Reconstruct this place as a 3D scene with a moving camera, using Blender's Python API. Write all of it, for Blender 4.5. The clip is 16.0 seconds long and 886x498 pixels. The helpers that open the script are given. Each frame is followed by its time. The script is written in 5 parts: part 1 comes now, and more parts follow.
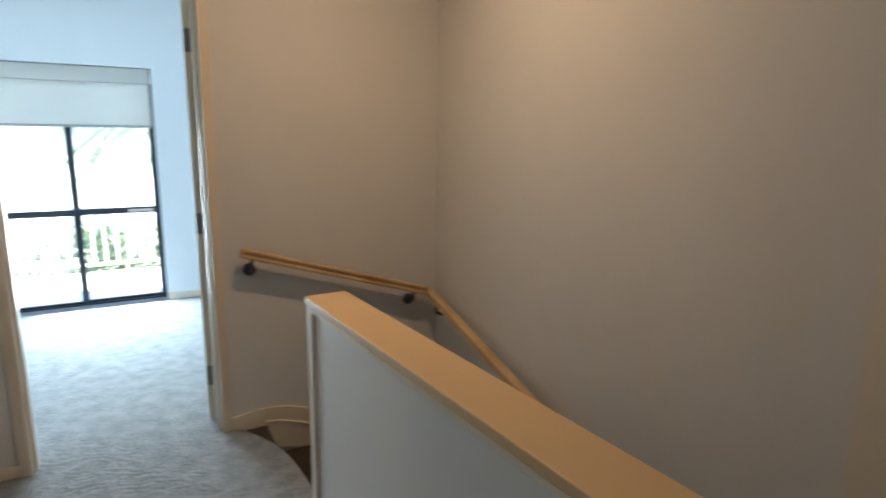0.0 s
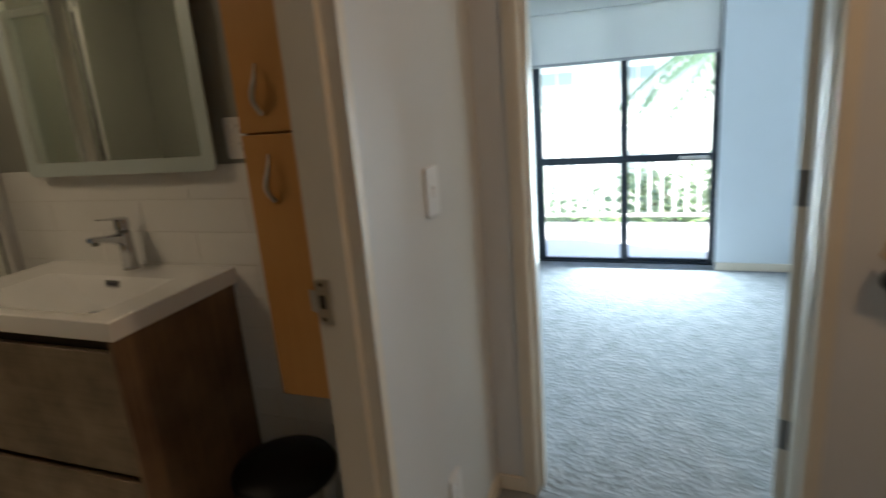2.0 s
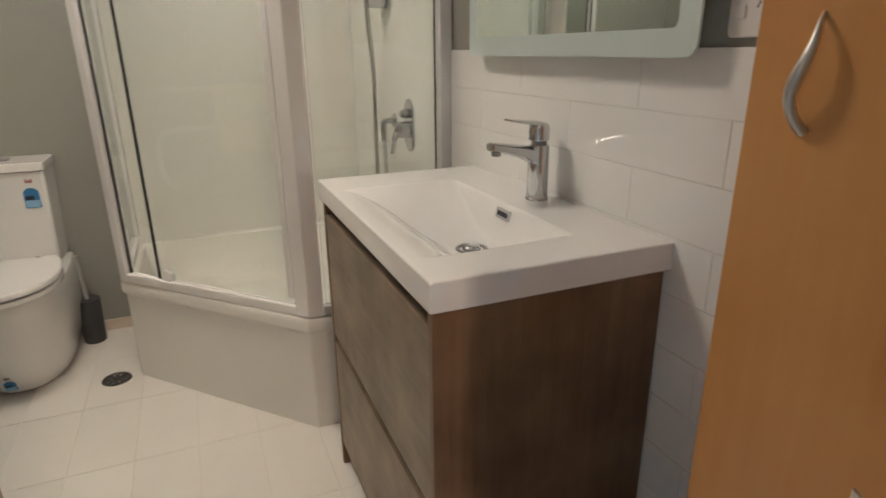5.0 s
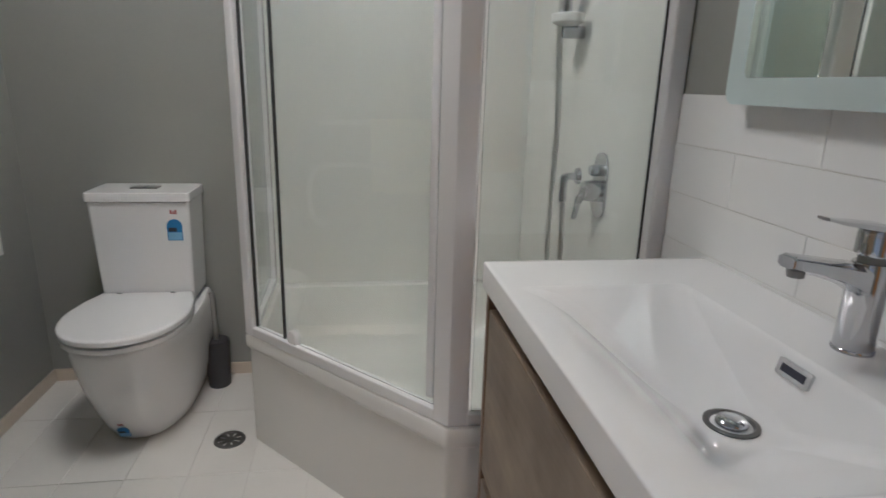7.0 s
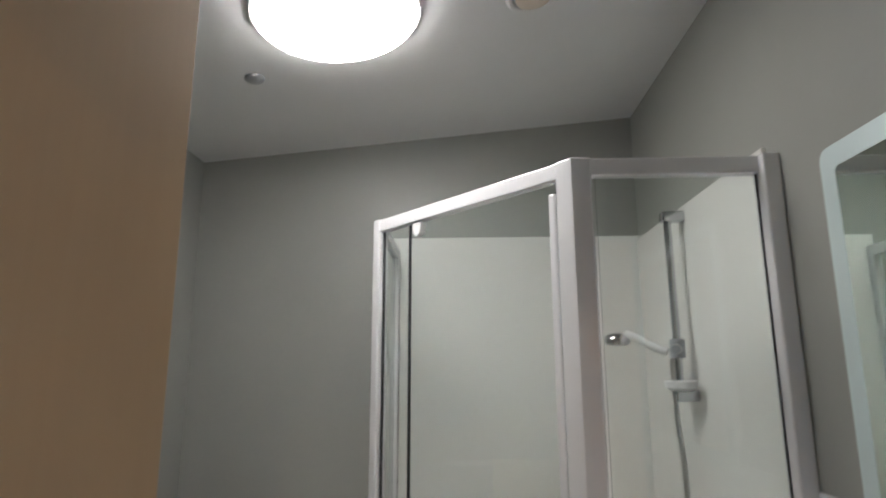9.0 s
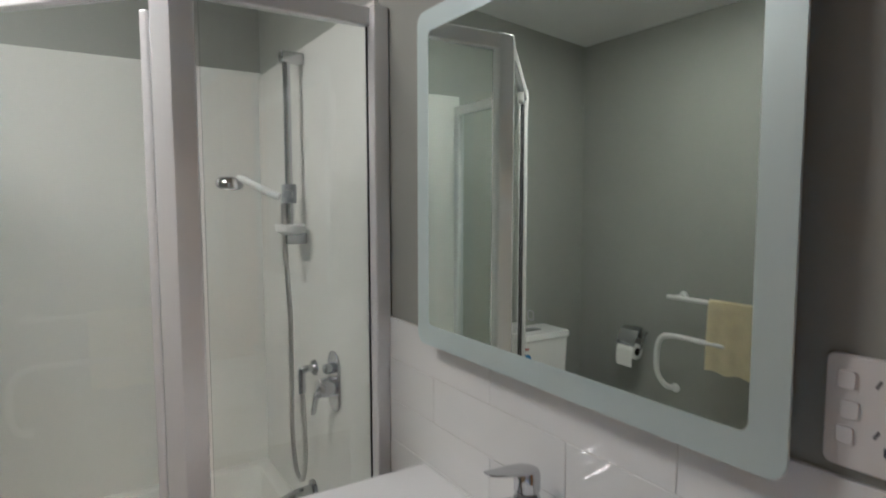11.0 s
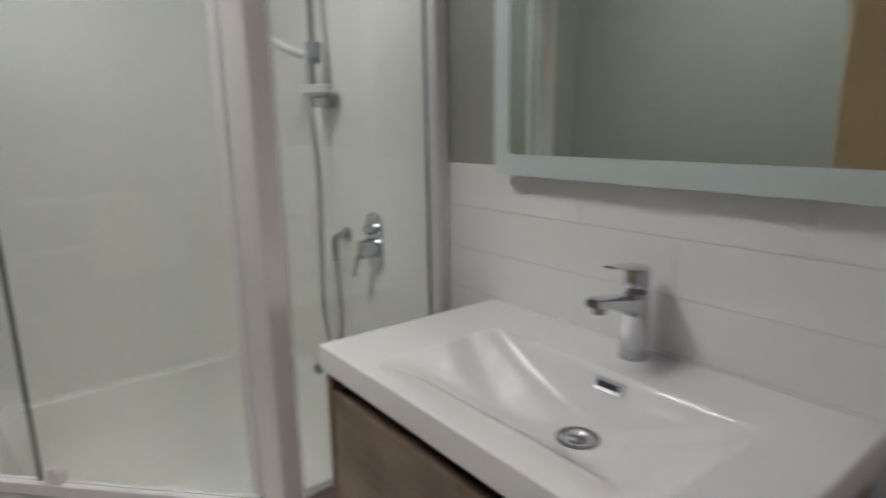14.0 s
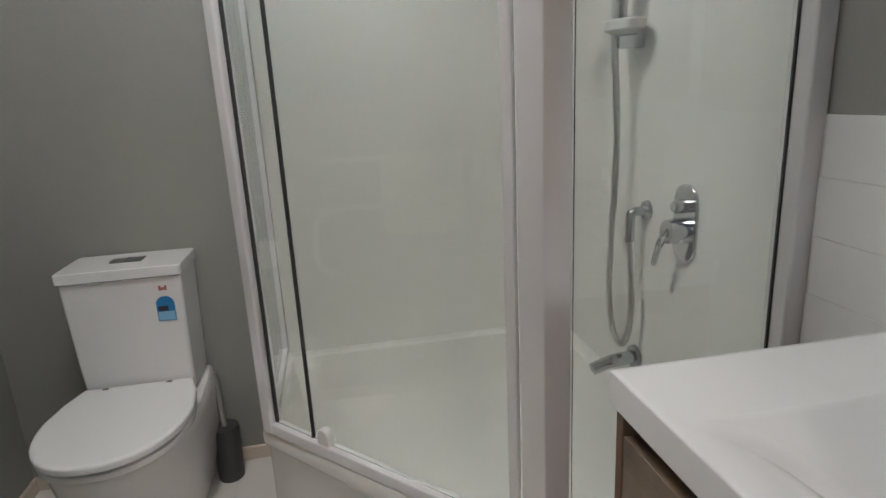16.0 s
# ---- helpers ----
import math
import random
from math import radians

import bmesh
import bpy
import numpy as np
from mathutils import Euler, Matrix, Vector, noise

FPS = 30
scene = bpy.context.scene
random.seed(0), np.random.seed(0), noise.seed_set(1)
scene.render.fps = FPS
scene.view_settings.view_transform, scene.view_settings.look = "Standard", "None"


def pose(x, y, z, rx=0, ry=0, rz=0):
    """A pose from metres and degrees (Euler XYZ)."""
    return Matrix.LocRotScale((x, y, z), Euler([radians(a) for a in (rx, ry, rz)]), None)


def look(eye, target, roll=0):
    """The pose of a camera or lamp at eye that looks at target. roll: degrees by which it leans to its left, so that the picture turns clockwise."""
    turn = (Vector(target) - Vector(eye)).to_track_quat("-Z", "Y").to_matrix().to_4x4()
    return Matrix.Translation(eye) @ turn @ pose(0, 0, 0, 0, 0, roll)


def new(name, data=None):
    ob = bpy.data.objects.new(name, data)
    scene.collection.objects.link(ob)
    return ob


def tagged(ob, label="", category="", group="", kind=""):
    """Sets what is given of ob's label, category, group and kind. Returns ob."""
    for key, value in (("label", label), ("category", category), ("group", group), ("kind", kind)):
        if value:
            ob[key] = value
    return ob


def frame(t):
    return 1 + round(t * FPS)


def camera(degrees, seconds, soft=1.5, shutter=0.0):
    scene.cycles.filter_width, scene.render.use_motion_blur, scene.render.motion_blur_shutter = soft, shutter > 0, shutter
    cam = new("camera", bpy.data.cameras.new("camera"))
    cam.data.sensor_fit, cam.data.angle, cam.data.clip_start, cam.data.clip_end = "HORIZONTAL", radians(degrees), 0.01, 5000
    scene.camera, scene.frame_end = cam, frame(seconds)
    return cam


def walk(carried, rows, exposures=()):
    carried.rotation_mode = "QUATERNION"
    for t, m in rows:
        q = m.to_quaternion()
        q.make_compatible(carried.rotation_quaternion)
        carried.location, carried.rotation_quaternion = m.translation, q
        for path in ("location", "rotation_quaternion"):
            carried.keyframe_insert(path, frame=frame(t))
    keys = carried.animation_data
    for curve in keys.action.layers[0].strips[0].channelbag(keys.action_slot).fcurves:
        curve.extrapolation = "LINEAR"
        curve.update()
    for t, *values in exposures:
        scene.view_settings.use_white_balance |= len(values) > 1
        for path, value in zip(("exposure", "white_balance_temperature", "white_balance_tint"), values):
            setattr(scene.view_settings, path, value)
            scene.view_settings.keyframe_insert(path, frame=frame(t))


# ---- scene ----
cam = camera(74.4, 16.0, shutter=0.6)
PATH = [
    (0, (0.542, -2.783, 1.436), (1.503, -1.074, 1.044), 0.8),
    (0.5, (0.655, -2.503, 1.414), (1.279, -0.657, 0.966), -0.2),
    (1, (0.705, -2.197, 1.363), (0.951, -0.275, 0.869), -1.6),
    (1.5, (0.664, -1.890, 1.356), (0.355, 0.011, 0.818), -3.4),
    (2, (0.515, -1.665, 1.329), (-0.187, 0.135, 0.811), -4.7),
    (2.5, (0.353, -1.482, 1.307), (-0.694, 0.160, 0.851), -5.0),
    (3, (0.295, -1.364, 1.260), (-1.138, -0.022, 0.879), -4.2),
    (3.5, (0.210, -1.272, 1.213), (-1.345, -0.105, 0.745), -3.4),
    (3.7, (0.139, -1.235, 1.185), (-1.415, -0.102, 0.638), -3.2),
    (5.8, (-0.127, -0.977, 1.179), (-1.970, -0.451, 0.609), 0.8),
    (6, (-0.219, -0.992, 1.184), (-2.078, -0.487, 0.649), 1.1),
    (6.5, (-0.413, -0.985, 1.181), (-2.296, -0.558, 0.660), 1.5),
    (7, (-0.454, -0.981, 1.183), (-2.358, -0.691, 0.643), 1.6),
    (7.5, (-0.435, -0.992, 1.294), (-2.375, -0.831, 0.835), 0.2),
    (8, (-0.403, -0.988, 1.414), (-2.394, -1.005, 1.232), -0.0),
    (8.5, (-0.382, -1.030, 1.455), (-2.375, -1.086, 1.608), -0.3),
    (9, (-0.324, -1.028, 1.438), (-2.283, -1.103, 1.832), -0.2),
    (9.5, (-0.354, -1.003, 1.440), (-2.290, -0.746, 1.867), 0.8),
    (10, (-0.427, -0.931, 1.428), (-2.283, -0.253, 1.735), -0.4),
    (10.2, (-0.389, -0.928, 1.474), (-2.216, -0.135, 1.651), 0.0),
    (12.3, (-0.356, -1.080, 1.362), (-1.892, 0.162, 1.049), -2.0),
    (12.5, (-0.368, -1.101, 1.337), (-1.876, 0.171, 1.014), -1.4),
    (13, (-0.394, -1.109, 1.304), (-1.853, 0.213, 0.958), -0.8),
    (13.5, (-0.425, -1.131, 1.278), (-1.861, 0.202, 0.878), 0.1),
    (14, (-0.505, -1.195, 1.274), (-2.054, -0.003, 0.851), -1.0),
    (14.5, (-0.717, -1.095, 1.250), (-2.508, -0.333, 0.790), -2.9),
    (15, (-0.820, -1.071, 1.244), (-2.691, -0.575, 0.745), -3.6),
    (15.5, (-0.821, -1.083, 1.245), (-2.713, -0.690, 0.731), -3.5),
    (16, (-0.806, -1.089, 1.241), (-2.709, -0.749, 0.728), -2.9),
]
EXPOSURES = [
    (0.0, 3.3, 6400, 10), (0.5, 2.24, 6300, 10), (1.0, 2.38, 6380, 10), (1.5, 2.70, 6450, 10), (2.0, 2.80, 6450, 10), (2.5, 3.08, 6450, 10), (3.0, 3.74, 6550, 12),
    (3.5, 4.30, 6420, 13), (3.7, 4.40, 6350, 13), (5.8, 4.40, 4850, 12), (6.5, 4.22, 4690, 12), (7.0, 4.18, 4660, 12), (8.0, 4.07, 4720, 12), (9.0, 4.10, 4700, 12), (10.2, 4.10, 4720, 12), (12.3, 4.17, 4720, 12), (16.0, 4.10, 4720, 12)]
walk(cam, [(t, look(eye, target, roll)) for t, eye, target, roll in PATH], EXPOSURES)

# ---- light and exposure ----
world = bpy.data.worlds.new("sky")
scene.world = world
world.use_nodes = True
wn = world.node_tree
sky = wn.nodes.new("ShaderNodeTexSky")
sky.sky_type = "NISHITA"
sky.sun_disc = False
sky.sun_elevation, sky.sun_rotation = radians(45), radians(107)
wn.links.new(sky.outputs[0], wn.nodes["Background"].inputs[0])
wn.nodes["Background"].inputs[1].default_value = 0.15

sun = new("sun", bpy.data.lights.new("sun", "SUN"))
sun.data.energy, sun.data.angle, sun.data.color = 5.0, radians(0.6), (1.0, 0.95, 0.88)
sun.matrix_world = look((8, -2.5, 8.5), (0, 0, 0))


def area_lamp(name, eye, target, sx, sy, watts, color, round_shape=False):
    ob = new(name, bpy.data.lights.new(name, "AREA"))
    ob.data.shape = "DISK" if round_shape else "RECTANGLE"
    ob.data.size, ob.data.size_y = sx, sy
    ob.data.energy, ob.data.color = watts, color
    ob.matrix_world = look(eye, target)
    return ob


area_lamp("window_light", (0.40, 2.50, 0.72), (0.40, 0.0, 0.55), 0.9, 1.35, 15.0, (0.72, 0.91, 1.0))
area_lamp("hall_light", (1.30, -0.98, 2.465), (1.30, -0.98, 0), 0.10, 0.10, 1.32, (1.0, 0.66, 0.37), True)
LAMP_GLOW = 1.88

# ---- materials ----


def material(name, color, rough=0.5, metal=0.0, var=0.06, scale=6.0, fine=120.0, bump=0.0, bump_scale=200.0, spec=0.5, coat=0.0, piece=0.0):
    m = bpy.data.materials.new(name)
    m.use_nodes = True
    n, l = m.node_tree.nodes, m.node_tree.links
    b = n["Principled BSDF"]
    b.inputs["Roughness"].default_value, b.inputs["Metallic"].default_value = rough, metal
    b.inputs["Specular IOR Level"].default_value, b.inputs["Coat Weight"].default_value = spec, coat
    geo = n.new("ShaderNodeNewGeometry")
    mix = n.new("ShaderNodeMix")
    mix.data_type = "RGBA"
    mix.inputs["A"].default_value = (*[c * (1 - var) for c in color], 1)
    mix.inputs["B"].default_value = (*[min(1, c * (1 + var)) for c in color], 1)
    big, small = n.new("ShaderNodeTexNoise"), n.new("ShaderNodeTexNoise")
    big.inputs["Scale"].default_value, small.inputs["Scale"].default_value = scale, fine
    big.inputs["Detail"].default_value = 4
    add = n.new("ShaderNodeMath")
    add.operation = "MULTIPLY_ADD"
    add.inputs[1].default_value = 0.35
    for t in (big, small):
        l.new(geo.outputs["Position"], t.inputs["Vector"])
    l.new(small.outputs["Fac"], add.inputs[0])
    l.new(big.outputs["Fac"], add.inputs[2])
    sub = n.new("ShaderNodeMath")
    sub.operation = "SUBTRACT"
    sub.inputs[1].default_value = 0.17
    l.new(add.outputs[0], sub.inputs[0])
    last = sub
    if piece:
        info, mul = n.new("ShaderNodeObjectInfo"), n.new("ShaderNodeMath")
        mul.operation = "MULTIPLY_ADD"
        mul.inputs[1].default_value = piece
        l.new(info.outputs["Random"], mul.inputs[0])
        l.new(sub.outputs[0], mul.inputs[2])
        last = mul
    l.new(last.outputs[0], mix.inputs["Factor"])
    l.new(mix.outputs["Result"], b.inputs["Base Color"])
    rr = n.new("ShaderNodeMath")
    rr.operation = "MULTIPLY_ADD"
    rr.inputs[1].default_value, rr.inputs[2].default_value = 0.16 * rough, rough * 0.92
    l.new(big.outputs["Fac"], rr.inputs[0])
    l.new(rr.outputs[0], b.inputs["Roughness"])
    if bump:
        t, u = n.new("ShaderNodeTexNoise"), n.new("ShaderNodeBump")
        t.inputs["Scale"].default_value, t.inputs["Detail"].default_value = bump_scale, 3
        u.inputs["Strength"].default_value, u.inputs["Distance"].default_value = bump, 0.004 if bump < 0.9 else 0.012
        l.new(geo.outputs["Position"], t.inputs["Vector"])
        l.new(t.outputs["Fac"], u.inputs["Height"])
        l.new(u.outputs["Normal"], b.inputs["Normal"])
    return m


def wood(name, dark, light, along, rough=0.45, grain=14.0, patches=2.2, bump=0.15):
    """Grain that runs along the axis 0, 1 or 2."""
    m = bpy.data.materials.new(name)
    m.use_nodes = True
    n, l = m.node_tree.nodes, m.node_tree.links
    b = n["Principled BSDF"]
    geo, mp = n.new("ShaderNodeNewGeometry"), n.new("ShaderNodeMapping")
    s = [1.0, 1.0, 1.0]
    s[along] = 0.06
    mp.inputs["Scale"].default_value = s
    l.new(geo.outputs["Position"], mp.inputs["Vector"])
    a, c = n.new("ShaderNodeTexNoise"), n.new("ShaderNodeTexNoise")
    a.inputs["Scale"].default_value, a.inputs["Detail"].default_value, a.inputs["Distortion"].default_value = grain * 6, 6, 0.6
    c.inputs["Scale"].default_value, c.inputs["Detail"].default_value = patches * 3, 4
    l.new(mp.outputs[0], a.inputs["Vector"])
    l.new(geo.outputs["Position"], c.inputs["Vector"])
    add = n.new("ShaderNodeMath")
    add.operation = "MULTIPLY_ADD"
    add.inputs[1].default_value = 0.8
    l.new(c.outputs["Fac"], add.inputs[0])
    half = n.new("ShaderNodeMath")
    half.operation = "MULTIPLY"
    half.inputs[1].default_value = 0.26
    l.new(a.outputs["Fac"], half.inputs[0])
    l.new(half.outputs[0], add.inputs[2])
    ramp = n.new("ShaderNodeValToRGB")
    ramp.color_ramp.elements[0].position, ramp.color_ramp.elements[0].color = 0.34, (*dark, 1)
    ramp.color_ramp.elements[1].position, ramp.color_ramp.elements[1].color = 0.72, (*light, 1)
    l.new(add.outputs[0], ramp.inputs[0])
    l.new(ramp.outputs[0], b.inputs["Base Color"])
    b.inputs["Roughness"].default_value = rough
    u = n.new("ShaderNodeBump")
    u.inputs["Strength"].default_value, u.inputs["Distance"].default_value = bump, 0.002
    l.new(a.outputs["Fac"], u.inputs["Height"])
    l.new(u.outputs["Normal"], b.inputs["Normal"])
    return m


def glass(name, tint, rough=0.0, ior=1.45):
    m = bpy.data.materials.new(name)
    m.use_nodes = True
    b = m.node_tree.nodes["Principled BSDF"]
    b.inputs["Base Color"].default_value = (*tint, 1)
    b.inputs["Transmission Weight"].default_value, b.inputs["Roughness"].default_value, b.inputs["IOR"].default_value = 1.0, rough, ior
    return m


def glow(name, color, strength):
    m = bpy.data.materials.new(name)
    m.use_nodes = True
    b = m.node_tree.nodes["Principled BSDF"]
    b.inputs["Base Color"].default_value = (*color, 1)
    b.inputs["Emission Color"].default_value, b.inputs["Emission Strength"].default_value = (*color, 1), strength
    return m


M = {
    "hall_paint": material("hall_paint", (0.60, 0.585, 0.57), 0.6, var=0.03, bump=0.06, bump_scale=350),
    "bath_paint": material("bath_paint", (0.318, 0.323, 0.290), 0.45, var=0.05, bump=0.05, bump_scale=350),
    "bedroom_paint": material("bedroom_paint", (0.62, 0.66, 0.70), 0.6, var=0.03, bump=0.05, bump_scale=350),
    "ceiling_paint": material("ceiling_paint", (0.74, 0.74, 0.73), 0.7, var=0.03, bump=0.05, bump_scale=300),
    "trim_cream": material("trim_cream", (0.66, 0.58, 0.47), 0.35, var=0.05),
    "cap_paint": material("cap_paint", (0.60, 0.41, 0.215), 0.4, var=0.05, bump=0.05, bump_scale=160),
    "rail_wood": wood("rail_wood", (0.42, 0.27, 0.12), (0.62, 0.45, 0.24), 0, 0.4),
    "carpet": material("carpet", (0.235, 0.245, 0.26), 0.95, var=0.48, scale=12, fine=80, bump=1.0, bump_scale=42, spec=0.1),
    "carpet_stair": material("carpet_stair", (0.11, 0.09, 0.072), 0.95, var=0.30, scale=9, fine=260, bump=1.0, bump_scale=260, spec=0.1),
    "tile_white": material("tile_white", (0.80, 0.80, 0.79), 0.06, var=0.025, scale=3, fine=20, bump=0.02, bump_scale=12, piece=0.35),
    "floor_tile": material("floor_tile", (0.76, 0.745, 0.705), 0.26, var=0.05, scale=5, fine=60, bump=0.03, bump_scale=30, piece=0.5),
    "grout": material("grout", (0.72, 0.70, 0.665), 0.9, var=0.12, scale=8, bump=0.2),
    "acrylic": material("acrylic", (0.77, 0.76, 0.725), 0.22, var=0.02, scale=2, fine=30, bump=0.015, bump_scale=9),
    "ceramic": material("ceramic", (0.84, 0.84, 0.84), 0.04, var=0.015, scale=3, coat=0.3),
    "alu_white": material("alu_white", (0.80, 0.80, 0.80), 0.35, var=0.03, scale=5),
    "alu_silver": material("alu_silver", (0.84, 0.835, 0.84), 0.20, 0.22, var=0.03, scale=5),
    "chrome": material("chrome", (0.60, 0.61, 0.63), 0.07, 1.0, var=0.03),
    "satin_steel": material("satin_steel", (0.60, 0.59, 0.57), 0.36, 1.0, var=0.06),
    "grey_plastic": material("grey_plastic", (0.33, 0.34, 0.35), 0.3, var=0.05),
    "white_plastic": material("white_plastic", (0.74, 0.73, 0.72), 0.3, var=0.02),
    "black_plastic": material("black_plastic", (0.008, 0.008, 0.009), 0.45, var=0.2, spec=0.25),
    "dark_rubber": material("dark_rubber", (0.03, 0.03, 0.03), 0.6, var=0.2),
    # near-black that carries the shade of gaps, also used on small dark parts
    "dark_gap": material("dark_gap", (0.028, 0.022, 0.018), 0.6, var=0.2),
    "dark_steel": material("dark_steel", (0.22, 0.215, 0.21), 0.38, 1.0, var=0.1),
    "charcoal": material("charcoal", (0.055, 0.055, 0.06), 0.5, var=0.15),
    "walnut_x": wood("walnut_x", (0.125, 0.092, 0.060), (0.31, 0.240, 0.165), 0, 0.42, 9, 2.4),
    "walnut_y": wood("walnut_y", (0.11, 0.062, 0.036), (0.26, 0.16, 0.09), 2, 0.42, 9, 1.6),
    "beech": wood("beech", (0.56, 0.265, 0.08), (0.64, 0.335, 0.115), 2, 0.38, 10, 1.2, 0.05),
    "door_wood": wood("door_wood", (0.46, 0.335, 0.19), (0.51, 0.375, 0.215), 2, 0.65, 8, 1.0, 0.03),
    "mirror": material("mirror", (0.80, 0.87, 0.815), 0.015, 1.0, var=0.005),
    "frosted": material("frosted", (0.66, 0.75, 0.75), 0.42, 0.45, var=0.02),
    "shower_glass": glass("shower_glass", (0.93, 0.975, 0.955)),
    "window_glass": glass("window_glass", (0.97, 0.99, 0.99)),
    "window_frame": material("window_frame", (0.022, 0.032, 0.045), 0.35, 0.3, var=0.1),
    "towel": material("towel", (0.86, 0.77, 0.53), 0.95, var=0.12, scale=20, fine=300, bump=0.6, bump_scale=350, spec=0.1),
    "paper": material("paper", (0.80, 0.79, 0.77), 0.9, var=0.03),
    "lamp_glow": glow("lamp_glow", (1.0, 0.78, 0.52), LAMP_GLOW),
    "leaf": material("leaf", (0.15, 0.19, 0.125), 0.5, var=0.4, scale=3),
    "palm": material("palm", (0.10, 0.18, 0.10), 0.5, var=0.3, scale=3),
    "bark": material("bark", (0.18, 0.13, 0.09), 0.9, var=0.3, bump=0.6, bump_scale=30),
    "concrete": material("concrete", (0.50, 0.49, 0.47), 0.8, var=0.1, bump=0.2, bump_scale=60),
    "render_wall": material("render_wall", (0.80, 0.78, 0.74), 0.8, var=0.08, bump=0.2, bump_scale=60),
    "pane_far": material("pane_far", (0.32, 0.36, 0.38), 0.2, var=0.1),
    "roof_tile": material("roof_tile", (0.32, 0.15, 0.09), 0.8, var=0.2, bump=0.3, bump_scale=30),
    "grass": material("grass", (0.10, 0.17, 0.05), 0.9, var=0.35, scale=2, bump=0.8, bump_scale=80),
    "sticker_blue": material("sticker_blue", (0.05, 0.22, 0.52), 0.4, var=0.08),
    "sticker_light": material("sticker_light", (0.30, 0.55, 0.80), 0.4, var=0.08),
    "ink_dark": material("ink_dark", (0.03, 0.03, 0.05), 0.5, var=0.1),
    "sticker_red": material("sticker_red", (0.40, 0.12, 0.12), 0.5, var=0.1),
}


def cloth_blind():
    m = material("blind", (0.74, 0.74, 0.72), 0.8, var=0.03, bump=0.1, bump_scale=500)
    n, l = m.node_tree.nodes, m.node_tree.links
    tr, mx = n.new("ShaderNodeBsdfTranslucent"), n.new("ShaderNodeMixShader")
    tr.inputs["Color"].default_value = (0.75, 0.76, 0.75, 1)
    mx.inputs[0].default_value = 0.45
    l.new(n["Principled BSDF"].outputs[0], mx.inputs[1])
    l.new(tr.outputs[0], mx.inputs[2])
    l.new(mx.outputs[0], n["Material Output"].inputs["Surface"])
    return m


M["blind"] = cloth_blind()


def let_light_through(mat, color, share):
    """Thin leaves pass part of the light on."""
    n, l = mat.node_tree.nodes, mat.node_tree.links
    tr, mx = n.new("ShaderNodeBsdfTranslucent"), n.new("ShaderNodeMixShader")
    tr.inputs["Color"].default_value = (*color, 1)
    mx.inputs[0].default_value = share
    l.new(n["Principled BSDF"].outputs[0], mx.inputs[1])
    l.new(tr.outputs[0], mx.inputs[2])
    l.new(mx.outputs[0], n["Material Output"].inputs["Surface"])


let_light_through(M["leaf"], (0.34, 0.42, 0.27), 0.55)
let_light_through(M["palm"], (0.32, 0.40, 0.30), 0.5)

# ---- shapes ----


def box(x0, x1, y0, y1, z0, z1, bevel=0.0, segs=2, bm=None):
    """A bevelled box in a bmesh of its own, or added to bm."""
    own = bmesh.new()
    bmesh.ops.create_cube(own, size=1, matrix=Matrix.Translation(((x0 + x1) / 2, (y0 + y1) / 2, (z0 + z1) / 2)) @ Matrix.Diagonal((abs(x1 - x0), abs(y1 - y0), abs(z1 - z0), 1)))
    if bevel:
        bmesh.ops.bevel(own, geom=list(own.edges), offset=bevel, segments=segs, affect="EDGES", profile=0.5)
    if bm is None:
        return own
    merge(bm, own)
    return bm


def merge(bm, other):
    tmp = bpy.data.meshes.new("tmp")
    other.to_mesh(tmp)
    other.free()
    bm.from_mesh(tmp)
    bpy.data.meshes.remove(tmp)
    return bm


def turned(profile, steps=32, m=Matrix()):
    """A solid of revolution about z: profile of (radius, height)."""
    bm = bmesh.new()
    rings = []
    for r, z in profile:
        if r < 1e-6:
            rings.append([bm.verts.new(m @ Vector((0, 0, z)))])
        else:
            rings.append([bm.verts.new(m @ Vector((r * math.cos(a), r * math.sin(a), z))) for a in [2 * math.pi * k / steps for k in range(steps)]])
    for a, b in zip(rings, rings[1:]):
        for k in range(steps):
            j = (k + 1) % steps
            vs = [a[k % len(a)], a[j % len(a)], b[j % len(b)], b[k % len(b)]]
            vs = list(dict.fromkeys(vs))
            if len(vs) > 2:
                bm.faces.new(vs)
    bmesh.ops.recalc_face_normals(bm, faces=bm.faces)
    return bm


def tube(points, radius, steps=12, flat=1.0):
    """A round bar through points; radius may be a list."""
    bm = bmesh.new()
    pts = [Vector(p) for p in points]
    rings, side = [], None
    for i, p in enumerate(pts):
        d = (pts[min(i + 1, len(pts) - 1)] - pts[max(i - 1, 0)]).normalized()
        if side is None:
            side = d.cross(Vector((0, 0, 1)) if abs(d.z) < 0.9 else Vector((1, 0, 0))).normalized()
        side = (side - d * side.dot(d)).normalized()
        up = side.cross(d)
        r = radius[i] if isinstance(radius, (list, tuple)) else radius
        rings.append([bm.verts.new(p + r * (side * math.cos(a) + up * flat * math.sin(a))) for a in [2 * math.pi * k / steps for k in range(steps)]])
    for a, b in zip(rings, rings[1:]):
        for k in range(steps):
            bm.faces.new((a[k], a[(k + 1) % steps], b[(k + 1) % steps], b[k]))
    bm.faces.new(rings[0]), bm.faces.new(rings[-1])
    bmesh.ops.recalc_face_normals(bm, faces=bm.faces)
    return bm


